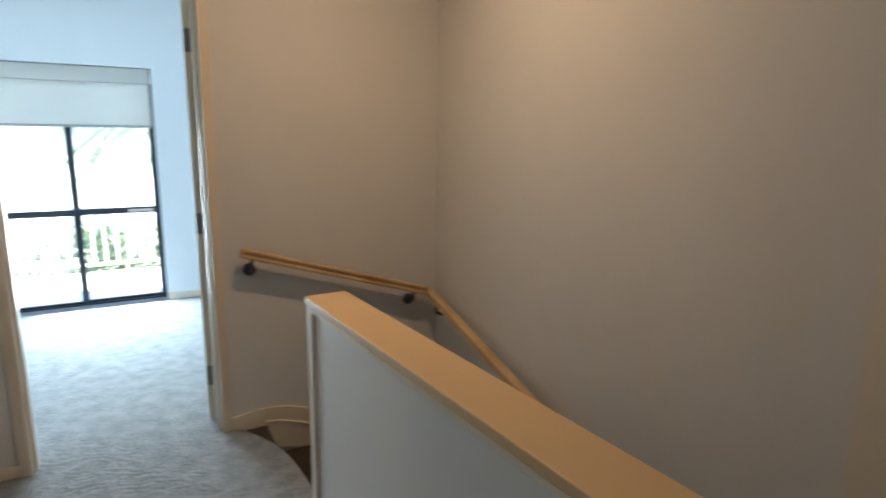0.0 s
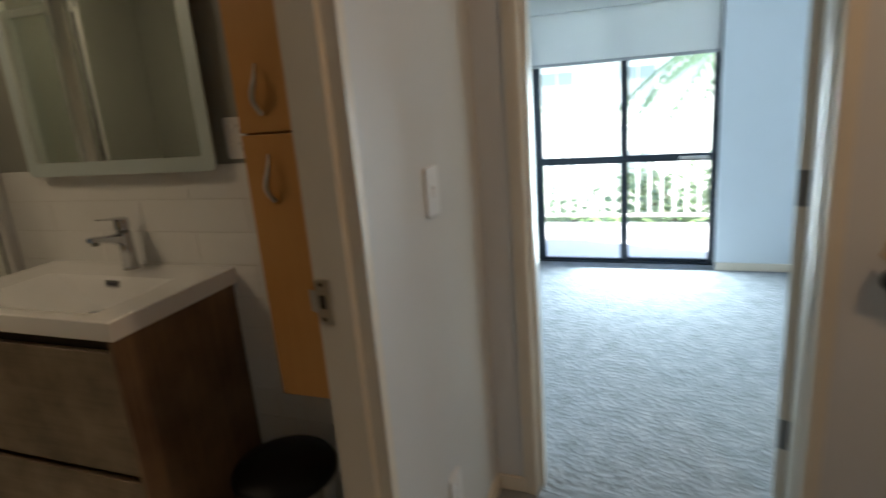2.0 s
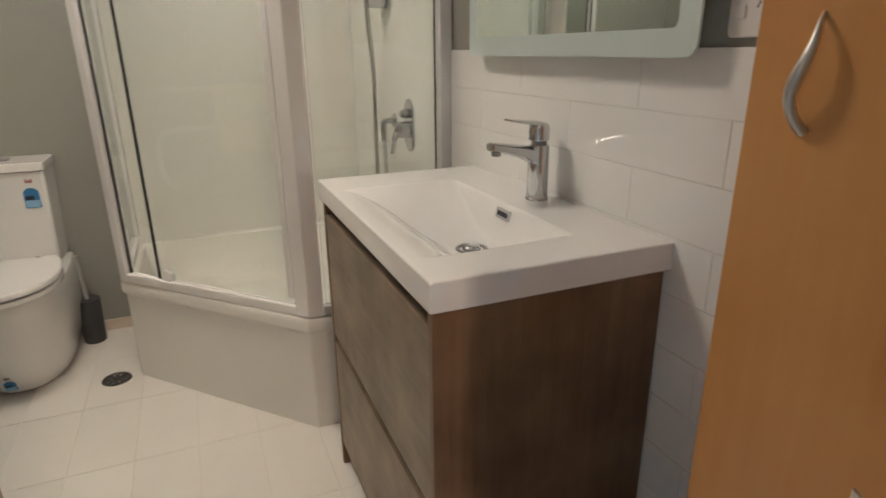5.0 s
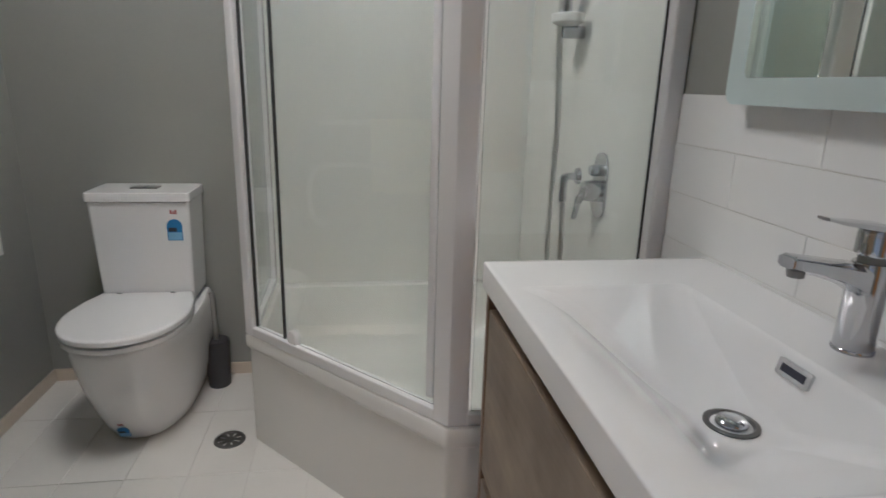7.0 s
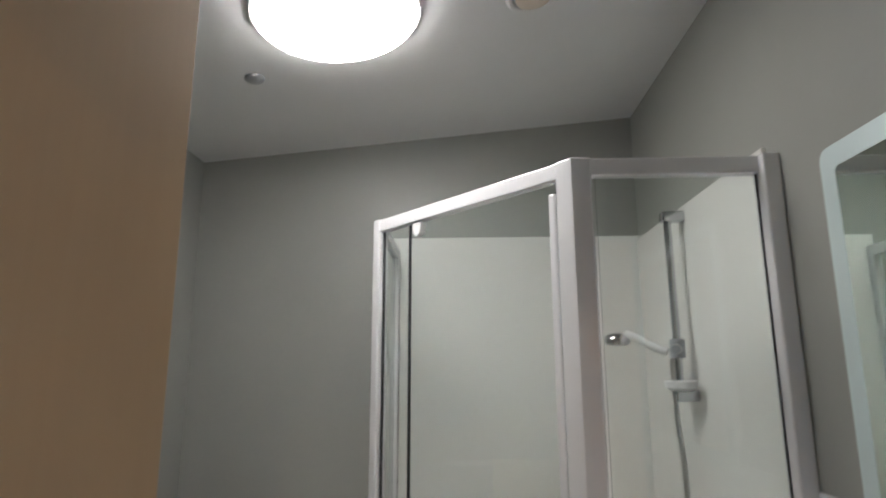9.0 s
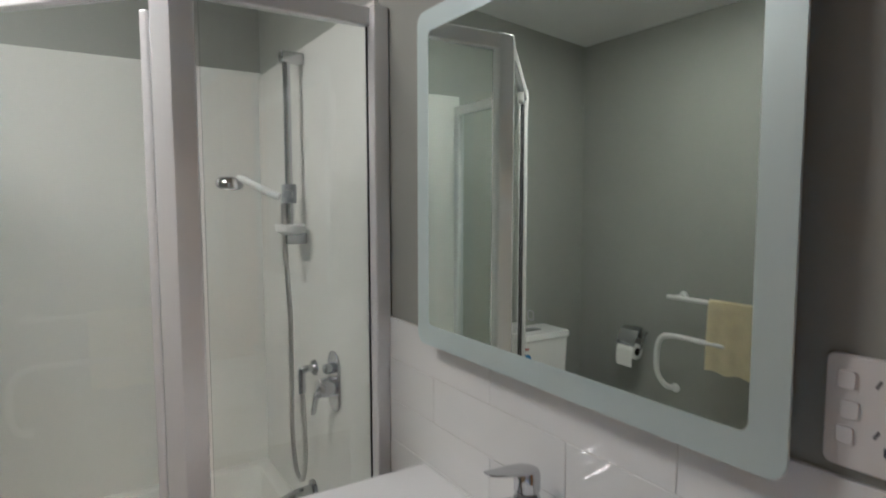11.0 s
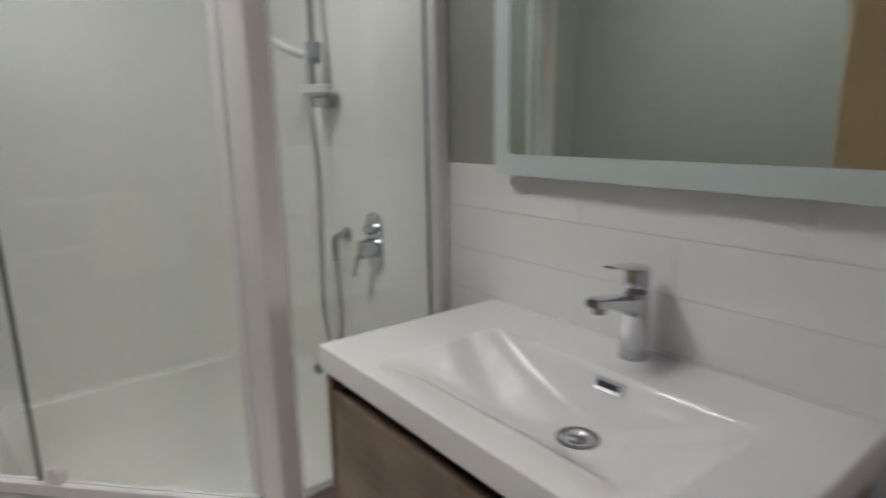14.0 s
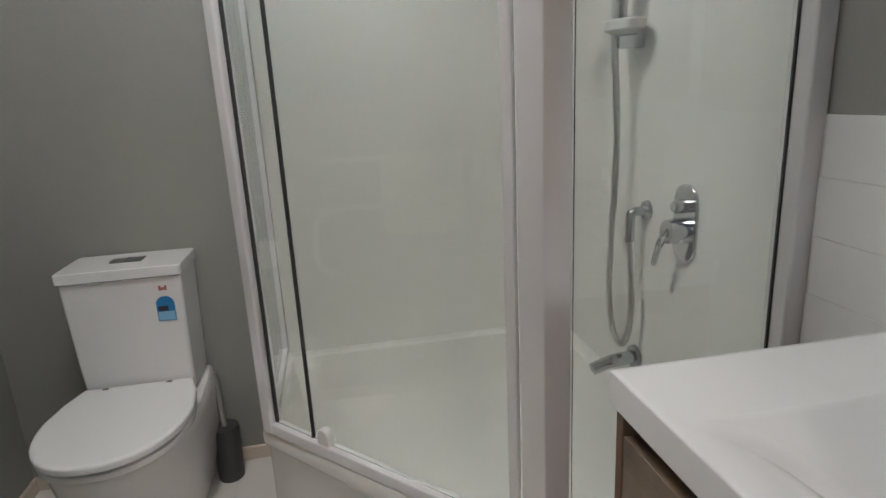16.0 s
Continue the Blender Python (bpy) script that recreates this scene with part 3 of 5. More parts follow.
def shower():
    ob = thing("shower_cubicle", -2.2, -0.8, 0, "pale silver-framed five-sided corner shower with a deep white tray", "shower")
    ring = lambda d, r, z: [(p.x, p.y, z) for p in rounded(inset(TRAY, d), r)]
    part("tray", lofted([ring(0.012, 0.02, 0), ring(0.012, 0.02, 0.338), ring(0.001, 0.022, 0.350), ring(0.0, 0.022, 0.360), ring(0.0, 0.022, 0.382), ring(0.006, 0.022, 0.394), ring(0.05, 0.03, 0.397), ring(0.062, 0.05, 0.392), ring(0.078, 0.09, 0.345), ring(0.10, 0.13, 0.26), ring(0.135, 0.16, 0.19), ring(0.19, 0.16, 0.135), ring(0.26, 0.14, 0.105), ring(0.31, 0.1, 0.09)]), "acrylic", ob)
    # wall liner
    part("liner", boxes((BX0, BX0 + 0.012, -1.33, BY1, 0.39, 1.975), (BX0 + 0.012, -1.701, BY1 - 0.012, BY1, 0.39, 1.958)), "acrylic", ob, "cream white acrylic wall liner")
    a, b, c, d = Vector((-1.680, BY1)), Vector((-1.680, -0.765)), Vector((-2.262, -1.318)), Vector((BX0, -1.318))
    z0, z1 = 0.396, 1.925

    def bar(p, q, w, lo, hi, off=0.0, bevel=0.004):
        u = (q - p)
        m = Matrix.Translation((p.x, p.y, 0)) @ Matrix.Rotation(math.atan2(u.y, u.x), 4, "Z")
        return moved(box(0, u.length, off - w / 2, off + w / 2, lo, hi, bevel), m)

    for p, q in ((a, b), (b, c), (c, d)):
        part("top_rail", bar(p, q, 0.034, z1 - 0.042, z1), "alu_silver", ob)
        part("bottom_rail", bar(p, q, 0.034, z0, z0 + 0.032), "alu_silver", ob)
    # corner posts follow the two panels they join
    for p, q in ((b, a), (b, c), (c, b), (c, d)):
        u = (q - p).normalized()
        part("post", bar(p - u * 0.012, p + u * (0.04 if p is b else 0.026), 0.041, z0 + 0.002, z1 + 0.003, bevel=0.006), "alu_silver", ob)
    part("wall_channel", box(-1.700, -1.6425, BY1 - 0.042, BY1 - 0.0005, z0 + 0.001, z1 + 0.002, 0.006), "alu_silver", ob)
    part("wall_channel", box(BX0 + 0.0005, BX0 + 0.05, -1.336, -1.300, z0 + 0.001, z1 + 0.002, 0.006), "alu_silver", ob)
    part("seal", box(-1.6845, -1.6755, BY1 - 0.0445, BY1 - 0.0425, z0 + 0.032, z1 - 0.042), "dark_rubber", ob, "thin black glazing seal")
    u = (c - b).normalized()
    for p, q in ((a + Vector((0, -0.03)), b + Vector((0, 0.05))), (b + u * 0.052, c - u * 0.17), (c - u * 0.164, c - u * 0.03), (c + Vector((-0.03, 0)), d + Vector((0.05, 0)))):
        g = part("glass_panel", bar(p, q, 0.005, z0 + 0.033, z1 - 0.043, bevel=0), "shower_glass", ob, "clear green-tinted glass panel")
        g.visible_shadow = False
    for p in (c - u * 0.172, c - u * 0.033):
        part("seal", bar(p, p + u * 0.0036, 0.012, z0 + 0.034, z1 - 0.044, bevel=0), "dark_rubber", ob)
    part("closing_strip", bar(b + u * 0.054, b + u * 0.074, 0.014, z0 + 0.05, z1 - 0.07, off=-0.0), "alu_silver", ob)
    for z, s in ((z0 + 0.03, 1), (z1 - 0.045, -1)):
        pv = c - u * 0.215
        m = Matrix.Translation((pv.x, pv.y, z)) @ Matrix.Rotation(math.atan2(u.y, u.x), 4, "Z")
        part("pivot", moved(turned([(0, -0.013), (0.017, -0.013), (0.02, -0.009), (0.02, 0.009), (0.017, 0.013), (0, 0.013)], 24), m @ Matrix.Translation((0, 0, s * 0.024)) @ Matrix.Rotation(radians(90), 4, "X")), "white_plastic", ob, "white plastic hinge pivot")
        part("pivot_foot", moved(box(-0.02, 0.02, -0.0128, 0.0128, min(0, s * 0.024), max(0, s * 0.024), 0.002), m), "white_plastic", ob)
    # waste cover in the basin
    part("waste_cover", moved(turned([(0, 0.012), (0.03, 0.012), (0.036, 0.006), (0.036, 0)], 24), Matrix.Translation((-2.2, -0.74, 0.083))), "satin_steel", ob)
    return ob


shower()


def hand_shower():
    y = BY1 - 0.012
    ob = thing("hand_shower", -2.2, y - 0.05, 1.2, "chrome hand shower on a slide bar with hose", "shower head")
    bx = -2.228
    part("slide_bar", tube([(bx, y - 0.055, 1.33), (bx, y - 0.055, 1.93)], 0.0125, 16), "chrome", ob)
    for z in (1.345, 1.92):
        part("bar_mount", box(bx - 0.018, bx + 0.018, y - 0.075, y, z - 0.018, z + 0.018, 0.007, 3), "chrome", ob)
    part("soap_dish", lofted([[(bx + 0.02 + r * math.cos(t), y - 0.06 + 0.7 * r * math.sin(t), z) for t in [2 * math.pi * k / 24 for k in range(24)]] for r, z in ((0.035, 1.36), (0.062, 1.37), (0.066, 1.39), (0.06, 1.393), (0.05, 1.377))]), "white_plastic", ob, "clear white soap dish")
    sl = part("slider", tube([(bx, y - 0.055, 1.46), (bx, y - 0.055, 1.52)], 0.024, 16), "grey_plastic", ob)
    part("knob", tube([(bx, y - 0.055, 1.49), (bx + 0.045, y - 0.075, 1.487)], [0.017, 0.014], 14), "grey_plastic", sl)
    handle = curve([(bx - 0.005, y - 0.085, 1.48), (bx - 0.03, y - 0.125, 1.50), (bx - 0.06, y - 0.17, 1.53), (bx - 0.078, y - 0.195, 1.54)], 6)
    part("handset", tube(handle, 0.012, 12), "white_plastic", ob)
    hm = Matrix.Translation((bx - 0.094, y - 0.218, 1.53)) @ Matrix.Rotation(radians(8), 4, "Y")
    part("spray_face", moved(turned([(0, -0.0235), (0.033, -0.0235), (0.034, -0.021)], 28), hm), "charcoal", ob, "dark nozzle face")
    part("spray_head", moved(turned([(0, -0.022), (0.036, -0.022), (0.042, -0.015), (0.042, 0.0), (0.03, 0.012), (0, 0.016)], 28), hm), "chrome", ob)
    hose = curve([(bx, y - 0.075, 1.46), (bx + 0.005, y - 0.075, 1.32), (bx - 0.002, y - 0.06, 1.10), (bx - 0.038, y - 0.05, 0.85), (bx - 0.055, y - 0.045, 0.68), (bx - 0.024, y - 0.045, 0.562), (bx + 0.040, y - 0.045, 0.552), (bx + 0.074, y - 0.045, 0.66), (bx + 0.056, y - 0.045, 0.865)], 14)
    part("hose", tube(hose, [0.0085 + 0.0009 * (k % 2) for k in range(len(hose))], 10), "satin_steel", ob, "ribbed metal hose")
    el = part("elbow", tube(curve([(bx + 0.056, y - 0.045, 0.845), (bx + 0.056, y - 0.045, 0.907), (bx + 0.057, y - 0.038, 0.922), (bx + 0.059, y, 0.925)], 6), 0.012), "chrome", ob)
    part("rose", moved(turned([(0, 0), (0.026, 0), (0.024, 0.008), (0, 0.01)], 24), Matrix.Translation((bx + 0.059, y, 0.925)) @ Matrix.Rotation(radians(90), 4, "X")), "chrome", el)
    return ob


hand_shower()


def shower_mixer():
    y = BY1 - 0.012
    x, z = -1.995, 0.925
    ob = thing("shower_mixer", x, y, z, "chrome shower mixer with an oval wall plate", "tap")
    plate = [(p[0], p[1]) for p in rounded_rect(-0.044, 0.044, -0.092, 0.092, 0.042, 8)]
    part("plate", moved(prism(plate, 0, 0.009, 0.003), Matrix.Translation((x, y, z)) @ Matrix.Rotation(radians(90), 4, "X")), "chrome", ob)
    part("body", moved(turned([(0.030, 0), (0.030, 0.026), (0.027, 0.044), (0.0, 0.048)], 28), Matrix.Translation((x, y - 0.008, z - 0.015)) @ Matrix.Rotation(radians(90), 4, "X")), "chrome", ob)
    part("lever", tube(curve([(x, y - 0.040, z - 0.010), (x - 0.014, y - 0.052, z - 0.034), (x - 0.026, y - 0.056, z - 0.066), (x - 0.038, y - 0.057, z - 0.100)], 5), [0.021] * 4 + [0.0165] * 5 + [0.0125] * 7, 14, 0.55), "chrome", ob)
    part("diverter", moved(turned([(0.016, 0), (0.016, 0.022), (0.011, 0.03), (0, 0.031)], 20), Matrix.Translation((x, y - 0.008, z + 0.042)) @ Matrix.Rotation(radians(90), 4, "X")), "chrome", ob)


shower_mixer()


def bath_spout():
    y = BY1 - 0.012
    x, z = -2.20, 0.50
    ob = thing("tray_spout", x, y, z, "short chrome filling spout on the shower wall", "tap")
    part("rose", moved(turned([(0, 0), (0.034, 0), (0.032, 0.012), (0, 0.014)], 24), Matrix.Translation((x, y, z)) @ Matrix.Rotation(radians(90), 4, "X")), "chrome", ob)
    part("spout", tube(curve([(x, y - 0.01, z), (x, y - 0.07, z - 0.006), (x, y - 0.13, z - 0.022)], 6), [0.022] * 8 + [0.02] * 5, 14, 0.8), "chrome", ob)


bath_spout()


def toilet():
    cy = -1.730
    ob = thing("toilet", -2.515, cy, 0, "white close-coupled ceramic toilet with closed lid", "toilet")

    def dshape(xb, xf, hw, z, n=14, p=2.3, back=1.0):
        mid = xb + (xf - xb) * 0.42
        pts = [(xb, cy - hw * back, z), (xb + (mid - xb) * 0.45, cy - hw * (0.35 * back + 0.65), z)]
        for k in range(n + 1):
            a = -math.pi / 2 + math.pi * k / n
            c, s = math.cos(a), math.sin(a)
            pts.append((mid + (xf - mid) * abs(c) ** (2 / p), cy + hw * math.copysign(abs(s) ** (2 / p), s), z))
        return pts + [(xb + (mid - xb) * 0.45, cy + hw * (0.35 * back + 0.65), z), (xb, cy + hw * back, z)]

    part("bowl", lofted([dshape(-2.76, -2.318, 0.128, 0), dshape(-2.76, -2.300, 0.138, 0.012), dshape(-2.76, -2.272, 0.152, 0.06), dshape(-2.76, -2.236, 0.168, 0.13), dshape(-2.76, -2.200, 0.180, 0.21, back=0.97), dshape(-2.76, -2.172, 0.187, 0.29, back=0.94), dshape(-2.76, -2.155, 0.190, 0.35, back=0.91), dshape(-2.76, -2.152, 0.189, 0.376, back=0.89), dshape(-2.76, -2.160, 0.182, 0.386, back=0.87)]), "ceramic", ob)
    flare = lambda xb, xf, hw, z: dshape(xb, xf, hw, z, 18, 2.15, 0.80)
    part("seat", lofted([flare(-2.56, -2.176, 0.165, 0.3862), flare(-2.56, -2.170, 0.170, 0.3905), flare(-2.56, -2.144, 0.190, 0.3915), flare(-2.56, -2.141, 0.192, 0.394), flare(-2.56, -2.141, 0.192, 0.408), flare(-2.56, -2.145, 0.189, 0.4105)]), "ceramic", ob)
    part("lid", lofted([flare(-2.565, -2.178, 0.164, 0.4106), flare(-2.565, -2.172, 0.169, 0.4165), flare(-2.565, -2.139, 0.1925, 0.4175), flare(-2.565, -2.136, 0.194, 0.420), flare(-2.565, -2.136, 0.194, 0.432), flare(-2.565, -2.140, 0.191, 0.436), flare(-2.56, -2.152, 0.182, 0.4385)]), "ceramic", ob)
    for s in (-1, 1):
        part("hinge", tube([(-2.567, cy + s * 0.09, 0.424), (-2.545, cy + s * 0.09, 0.432)], 0.012), "chrome", ob)
    part("cistern", lofted([[(x, y, z) for x, y in rounded_rect(-2.760, -2.565 - dx, cy - 0.155 - g, cy + 0.155 + g, 0.013)] for z, dx, g in ((0.404, 0.012, 0), (0.5, 0.006, 0.003), (0.765, 0.0, 0.012))]), "ceramic", ob)
    part("cistern_lid", lofted([[(x, y, z) for x, y in rounded_rect(-2.763 + i, -2.557 - i, cy - 0.172 + i, cy + 0.172 - i, 0.012)] for z, i in ((0.768, 0.003), (0.770, 0), (0.797, 0), (0.80, 0.003))]), "ceramic", ob)
    fb = part("flush_button", box(-2.690, -2.640, cy - 0.045, cy + 0.045, 0.799, 0.804, 0.0015), "dark_steel", ob)
    part("button_split", box(-2.690, -2.641, cy - 0.001, cy + 0.001, 0.8035, 0.8046), "ink_dark", fb)
    # water rating stickers
    def sticker(x, y, z, s, tilt):
        m = Matrix.Translation((x, y, z)) @ Matrix.Rotation(tilt, 4, "Y")
        st = part("rating_sticker", moved(box(-0.0005, 0.0005, -0.021 * s, 0.021 * s, -0.032 * s, 0.012 * s), m), "sticker_blue", ob, "blue water rating sticker")
        part("sticker_arch", moved(lofted([[(xx, 0.021 * s * math.cos(t), 0.012 * s + 0.019 * s * math.sin(t)) for t in [math.pi * k / 10 for k in range(11)]] for xx in (-0.0005, 0.0006)]), m), "sticker_blue", st)
        part("sticker_field", moved(box(0.0004, 0.0009, -0.019 * s, 0.019 * s, -0.030 * s, -0.008 * s), m), "sticker_light", st)
        part("sticker_text", moved(box(0.0004, 0.001, -0.017 * s, 0.006 * s, -0.006 * s, 0.006 * s), m), "ink_dark", st)
        part("mark", moved(boxes((-0.0005, 0.0006, -0.009 * s, -0.004 * s, 0.046 * s, 0.058 * s), (-0.0005, 0.0006, -0.003 * s, 0.003 * s, 0.046 * s, 0.054 * s), (-0.0005, 0.0006, 0.004 * s, 0.009 * s, 0.046 * s, 0.058 * s)), m), "sticker_red", ob)

    sticker(-2.565, cy + 0.113, 0.668, 1.22, 0)
    sticker(-2.272, cy - 0.02, 0.055, 0.85, radians(27))
    return ob


toilet()


def toilet_brush():
    x, y = -2.675, -1.535
    ob = thing("toilet_brush", x, y, 0, "dark grey toilet brush holder with a steel handle", "toilet brush")
    part("holder", moved(turned([(0, 0), (0.04, 0), (0.042, 0.004), (0.047, 0.19), (0.045, 0.195), (0.02, 0.197), (0, 0.197)], 28), Matrix.Translation((x, y, 0))), "charcoal", ob)
    part("handle", tube([(x, y, 0.195), (x - 0.01, y - 0.005, 0.29), (x - 0.02, y - 0.01, 0.385)], [0.009, 0.0105, 0.012], 12), "satin_steel", ob)


toilet_brush()


def prism_sector(r0, r1, sweep, h):
    """a slab bounded by two arcs, standing on z = 0"""
    bm = bmesh.new()
    arc = [sweep * (k / 4 - 0.5) for k in range(5)]
    plan = [(r1 * math.cos(a), r1 * math.sin(a)) for a in arc] + [(r0 * math.cos(a), r0 * math.sin(a)) for a in reversed(arc)]
    low = [bm.verts.new((px, py, 0)) for px, py in plan]
    top = [bm.verts.new((px, py, h)) for px, py in plan]
    for k in range(4):
        bm.faces.new((top[9 - k], top[k], top[k + 1], top[8 - k]))
    for k in range(10):
        j = (k + 1) % 10
        bm.faces.new((low[k], low[j], top[j], top[k]))
    return bm


def floor_drain():
    x, y = -2.276, -1.42
    ob = thing("floor_drain", x, y, 0, "round brushed steel floor drain", "drain")
    part("ring", moved(turned([(0.052, 0), (0.05, 0.004), (0.04, 0.0045), (0.038, 0.002), (0.038, -0.003)], 32), Matrix.Translation((x, y, 0))), "dark_steel", ob)
    part("well", moved(turned([(0, -0.002), (0.0385, -0.002)], 24), Matrix.Translation((x, y, 0))), "dark_gap", ob)
    bm = bmesh.new()
    merge(bm, moved(turned([(0, 0.0036), (0.015, 0.0034), (0.018, 0.0026), (0.018, -0.002)], 24), Matrix.Translation((x, y, 0))))
    for k in range(8):
        merge(bm, moved(prism_sector(0.0182, 0.0378, radians(33), 0.0026), Matrix.Translation((x, y, 0)) @ Matrix.Rotation(radians(45 * k), 4, "Z")))
    part("grate", bm, "dark_steel", ob)


floor_drain()

# vanity
VX0, VX1, VY0, VZ = -1.482, -0.701, -0.747, 0.867


def vanity():
    ob = thing("vanity_unit", (VX0 + VX1) / 2, (VY0 + BY1) / 2, 0, "dark walnut vanity cabinet with two drawers", "vanity")
    x0, x1, y0, y1, z0, z1 = VX0 + 0.012, VX1 - 0.012, VY0 + 0.007, BY1 - 0.012, 0.07, VZ - 0.05
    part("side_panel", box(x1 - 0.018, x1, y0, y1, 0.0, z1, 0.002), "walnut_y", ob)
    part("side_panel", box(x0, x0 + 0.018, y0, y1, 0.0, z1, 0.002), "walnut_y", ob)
    part("back_panel", box(x0 + 0.018, x1 - 0.018, y1 - 0.016, y1, z0, z1), "walnut_x", ob)
    part("bottom_panel", box(x0 + 0.018, x1 - 0.018, y0 + 0.03, y1 - 0.016, z0, z0 + 0.016), "walnut_x", ob)
    # near-black sheet that puts shade into the gaps round the drawer fronts
    part("inner_front", box(x0 + 0.018, x1 - 0.018, y0 + 0.026, y0 + 0.03, z0, z1), "dark_gap", ob)
    part("plinth", box(x0 + 0.018, x1 - 0.018, y0 + 0.06, y0 + 0.075, 0.0, z0), "dark_gap", ob)
    for a, b in ((0.075, 0.412), (0.435, z1 - 0.036)):
        part("drawer_front", box(x0 + 0.0185, x1 - 0.0185, y0 + 0.002, y0 + 0.022, a, b, 0.0015), "walnut_x", ob, "weathered walnut drawer front")
    return ob


vanity()


def basin():
    ob = thing("washbasin", (VX0 + VX1) / 2, (VY0 + BY1) / 2, VZ - 0.05, "glossy white slab washbasin on the vanity", "sink")
    R = lambda x0, x1, y0, y1, r, z: [(x, y, z) for x, y in rounded_rect(x0, x1, y0, y1, r)]
    yb = BY1 - 0.001
    wx, wy, wz = -1.046, -0.515, VZ - 0.0875
    part("slab", lofted([
        R(-1.16, -0.94, -0.61, -0.44, 0.03, VZ - 0.125), R(-1.28, -0.86, -0.69, -0.41, 0.03, VZ - 0.05), R(VX0 + 0.002, VX1 - 0.002, VY0 + 0.002, yb, 0.003, VZ - 0.05), R(VX0, VX1, VY0, yb, 0.004, VZ - 0.048), R(VX0, VX1, VY0, yb, 0.004, VZ - 0.003),
        R(VX0 + 0.003, VX1 - 0.003, VY0 + 0.003, yb - 0.001, 0.004, VZ), R(VX0 + 0.010, VX1 - 0.010, VY0 + 0.010, yb - 0.004, 0.006, VZ),
        R(-1.338, -0.800, -0.722, -0.424, 0.020, VZ), R(-1.333, -0.805, -0.712, -0.428, 0.022, VZ - 0.001), R(-1.327, -0.811, -0.698, -0.432, 0.026, VZ - 0.004), R(-1.316, -0.822, -0.680, -0.435, 0.034, VZ - 0.010),
        R(-1.290, -0.848, -0.658, -0.439, 0.036, VZ - 0.021), R(-1.250, -0.886, -0.634, -0.443, 0.036, VZ - 0.039), R(-1.205, -0.925, -0.611, -0.448, 0.036, VZ - 0.057), R(-1.155, -0.962, -0.588, -0.455, 0.036, VZ - 0.073),
        R(-1.115, -0.985, -0.568, -0.463, 0.036, VZ - 0.083), R(-1.080, -1.010, -0.548, -0.480, 0.03, VZ - 0.088)]), "ceramic", ob)
    at = Matrix.Translation((-1.046, -0.4398, VZ - 0.0205)) @ Matrix.Rotation(radians(-13), 4, "X")
    ov = part("overflow", moved(lofted([[(x, y, z) for x, z in rounded_rect(-0.028, 0.028, -0.011, 0.011, 0.003, 3)] for y in (0.004, -0.003)]), at), "chrome", ob, "chrome overflow slot")
    part("slot", moved(box(-0.020, 0.020, -0.0038, -0.002, -0.005, 0.005), at), "ink_dark", ov)
    # ring coloured dark in place of the shaded gap round the plug
    w = part("waste", moved(turned([(0.034, 0), (0.034, 0.002), (0.028, 0.003), (0.024, -0.002), (0.024, -0.006)], 28), Matrix.Translation((wx, wy, wz))), "dark_steel", ob)
    part("plug", moved(turned([(0, 0.010), (0.010, 0.0095), (0.018, 0.007), (0.020, 0.003), (0.020, -0.006)], 28), Matrix.Translation((wx, wy, wz))), "chrome", w)
    return ob


basin()


def mixer_tap():
    x, y = -1.064, -0.348
    ob = thing("basin_mixer", x, y, VZ, "chrome single-lever basin mixer tap", "tap")
    part("base_ring", moved(turned([(0, 0), (0.025, 0), (0.025, 0.004), (0.023, 0.006), (0, 0.006)], 28), Matrix.Translation((x, y, VZ))), "chrome", ob)
    part("body", moved(turned([(0.0235, 0), (0.0228, 0.03), (0.0225, 0.110), (0.021, 0.114), (0, 0.114)], 32), Matrix.Translation((x, y, VZ + 0.005))), "chrome", ob)
    eight = ((-1, -0.6), (-0.6, -1), (0.6, -1), (1, -0.6), (1, 0.6), (0.6, 1), (-0.6, 1), (-1, 0.6))
    part("spout", lofted([[(x + sx * w, y + dy, VZ + z + sz * h) for sx, sz in eight] for dy, z, w, h in ((0.0, 0.092, 0.0195, 0.024), (-0.022, 0.099, 0.0185, 0.019), (-0.045, 0.107, 0.0175, 0.014), (-0.085, 0.116, 0.016, 0.0105), (-0.114, 0.121, 0.015, 0.0095), (-0.119, 0.121, 0.0135, 0.007))]), "chrome", ob)
    part("aerator", moved(turned([(0.010, 0), (0.0115, 0.012), (0, 0.012)], 20), Matrix.Translation((x, y - 0.103, VZ + 0.102))), "dark_steel", ob)
    part("cartridge", moved(turned([(0.0165, 0), (0.0165, 0.012), (0, 0.012)], 28), Matrix.Translation((x, y, VZ + 0.118))), "dark_steel", ob)
    cap = part("cap", moved(turned([(0, 0), (0.0205, 0), (0.022, 0.002), (0.022, 0.026), (0.0195, 0.034), (0.012, 0.0375), (0, 0.038)], 32), Matrix.Translation((x, y, VZ + 0.1285))), "chrome", ob)
    part("lever", lofted([[(x + sx * w, y + dy, VZ + z + sz * h) for sx, sz in eight] for dy, z, w, h in ((0.016, 0.158, 0.012, 0.005), (0.0, 0.163, 0.018, 0.0055), (-0.03, 0.167, 0.0165, 0.0045), (-0.06, 0.171, 0.0135, 0.003), (-0.080, 0.175, 0.010, 0.002))]), "chrome", cap)


mixer_tap()


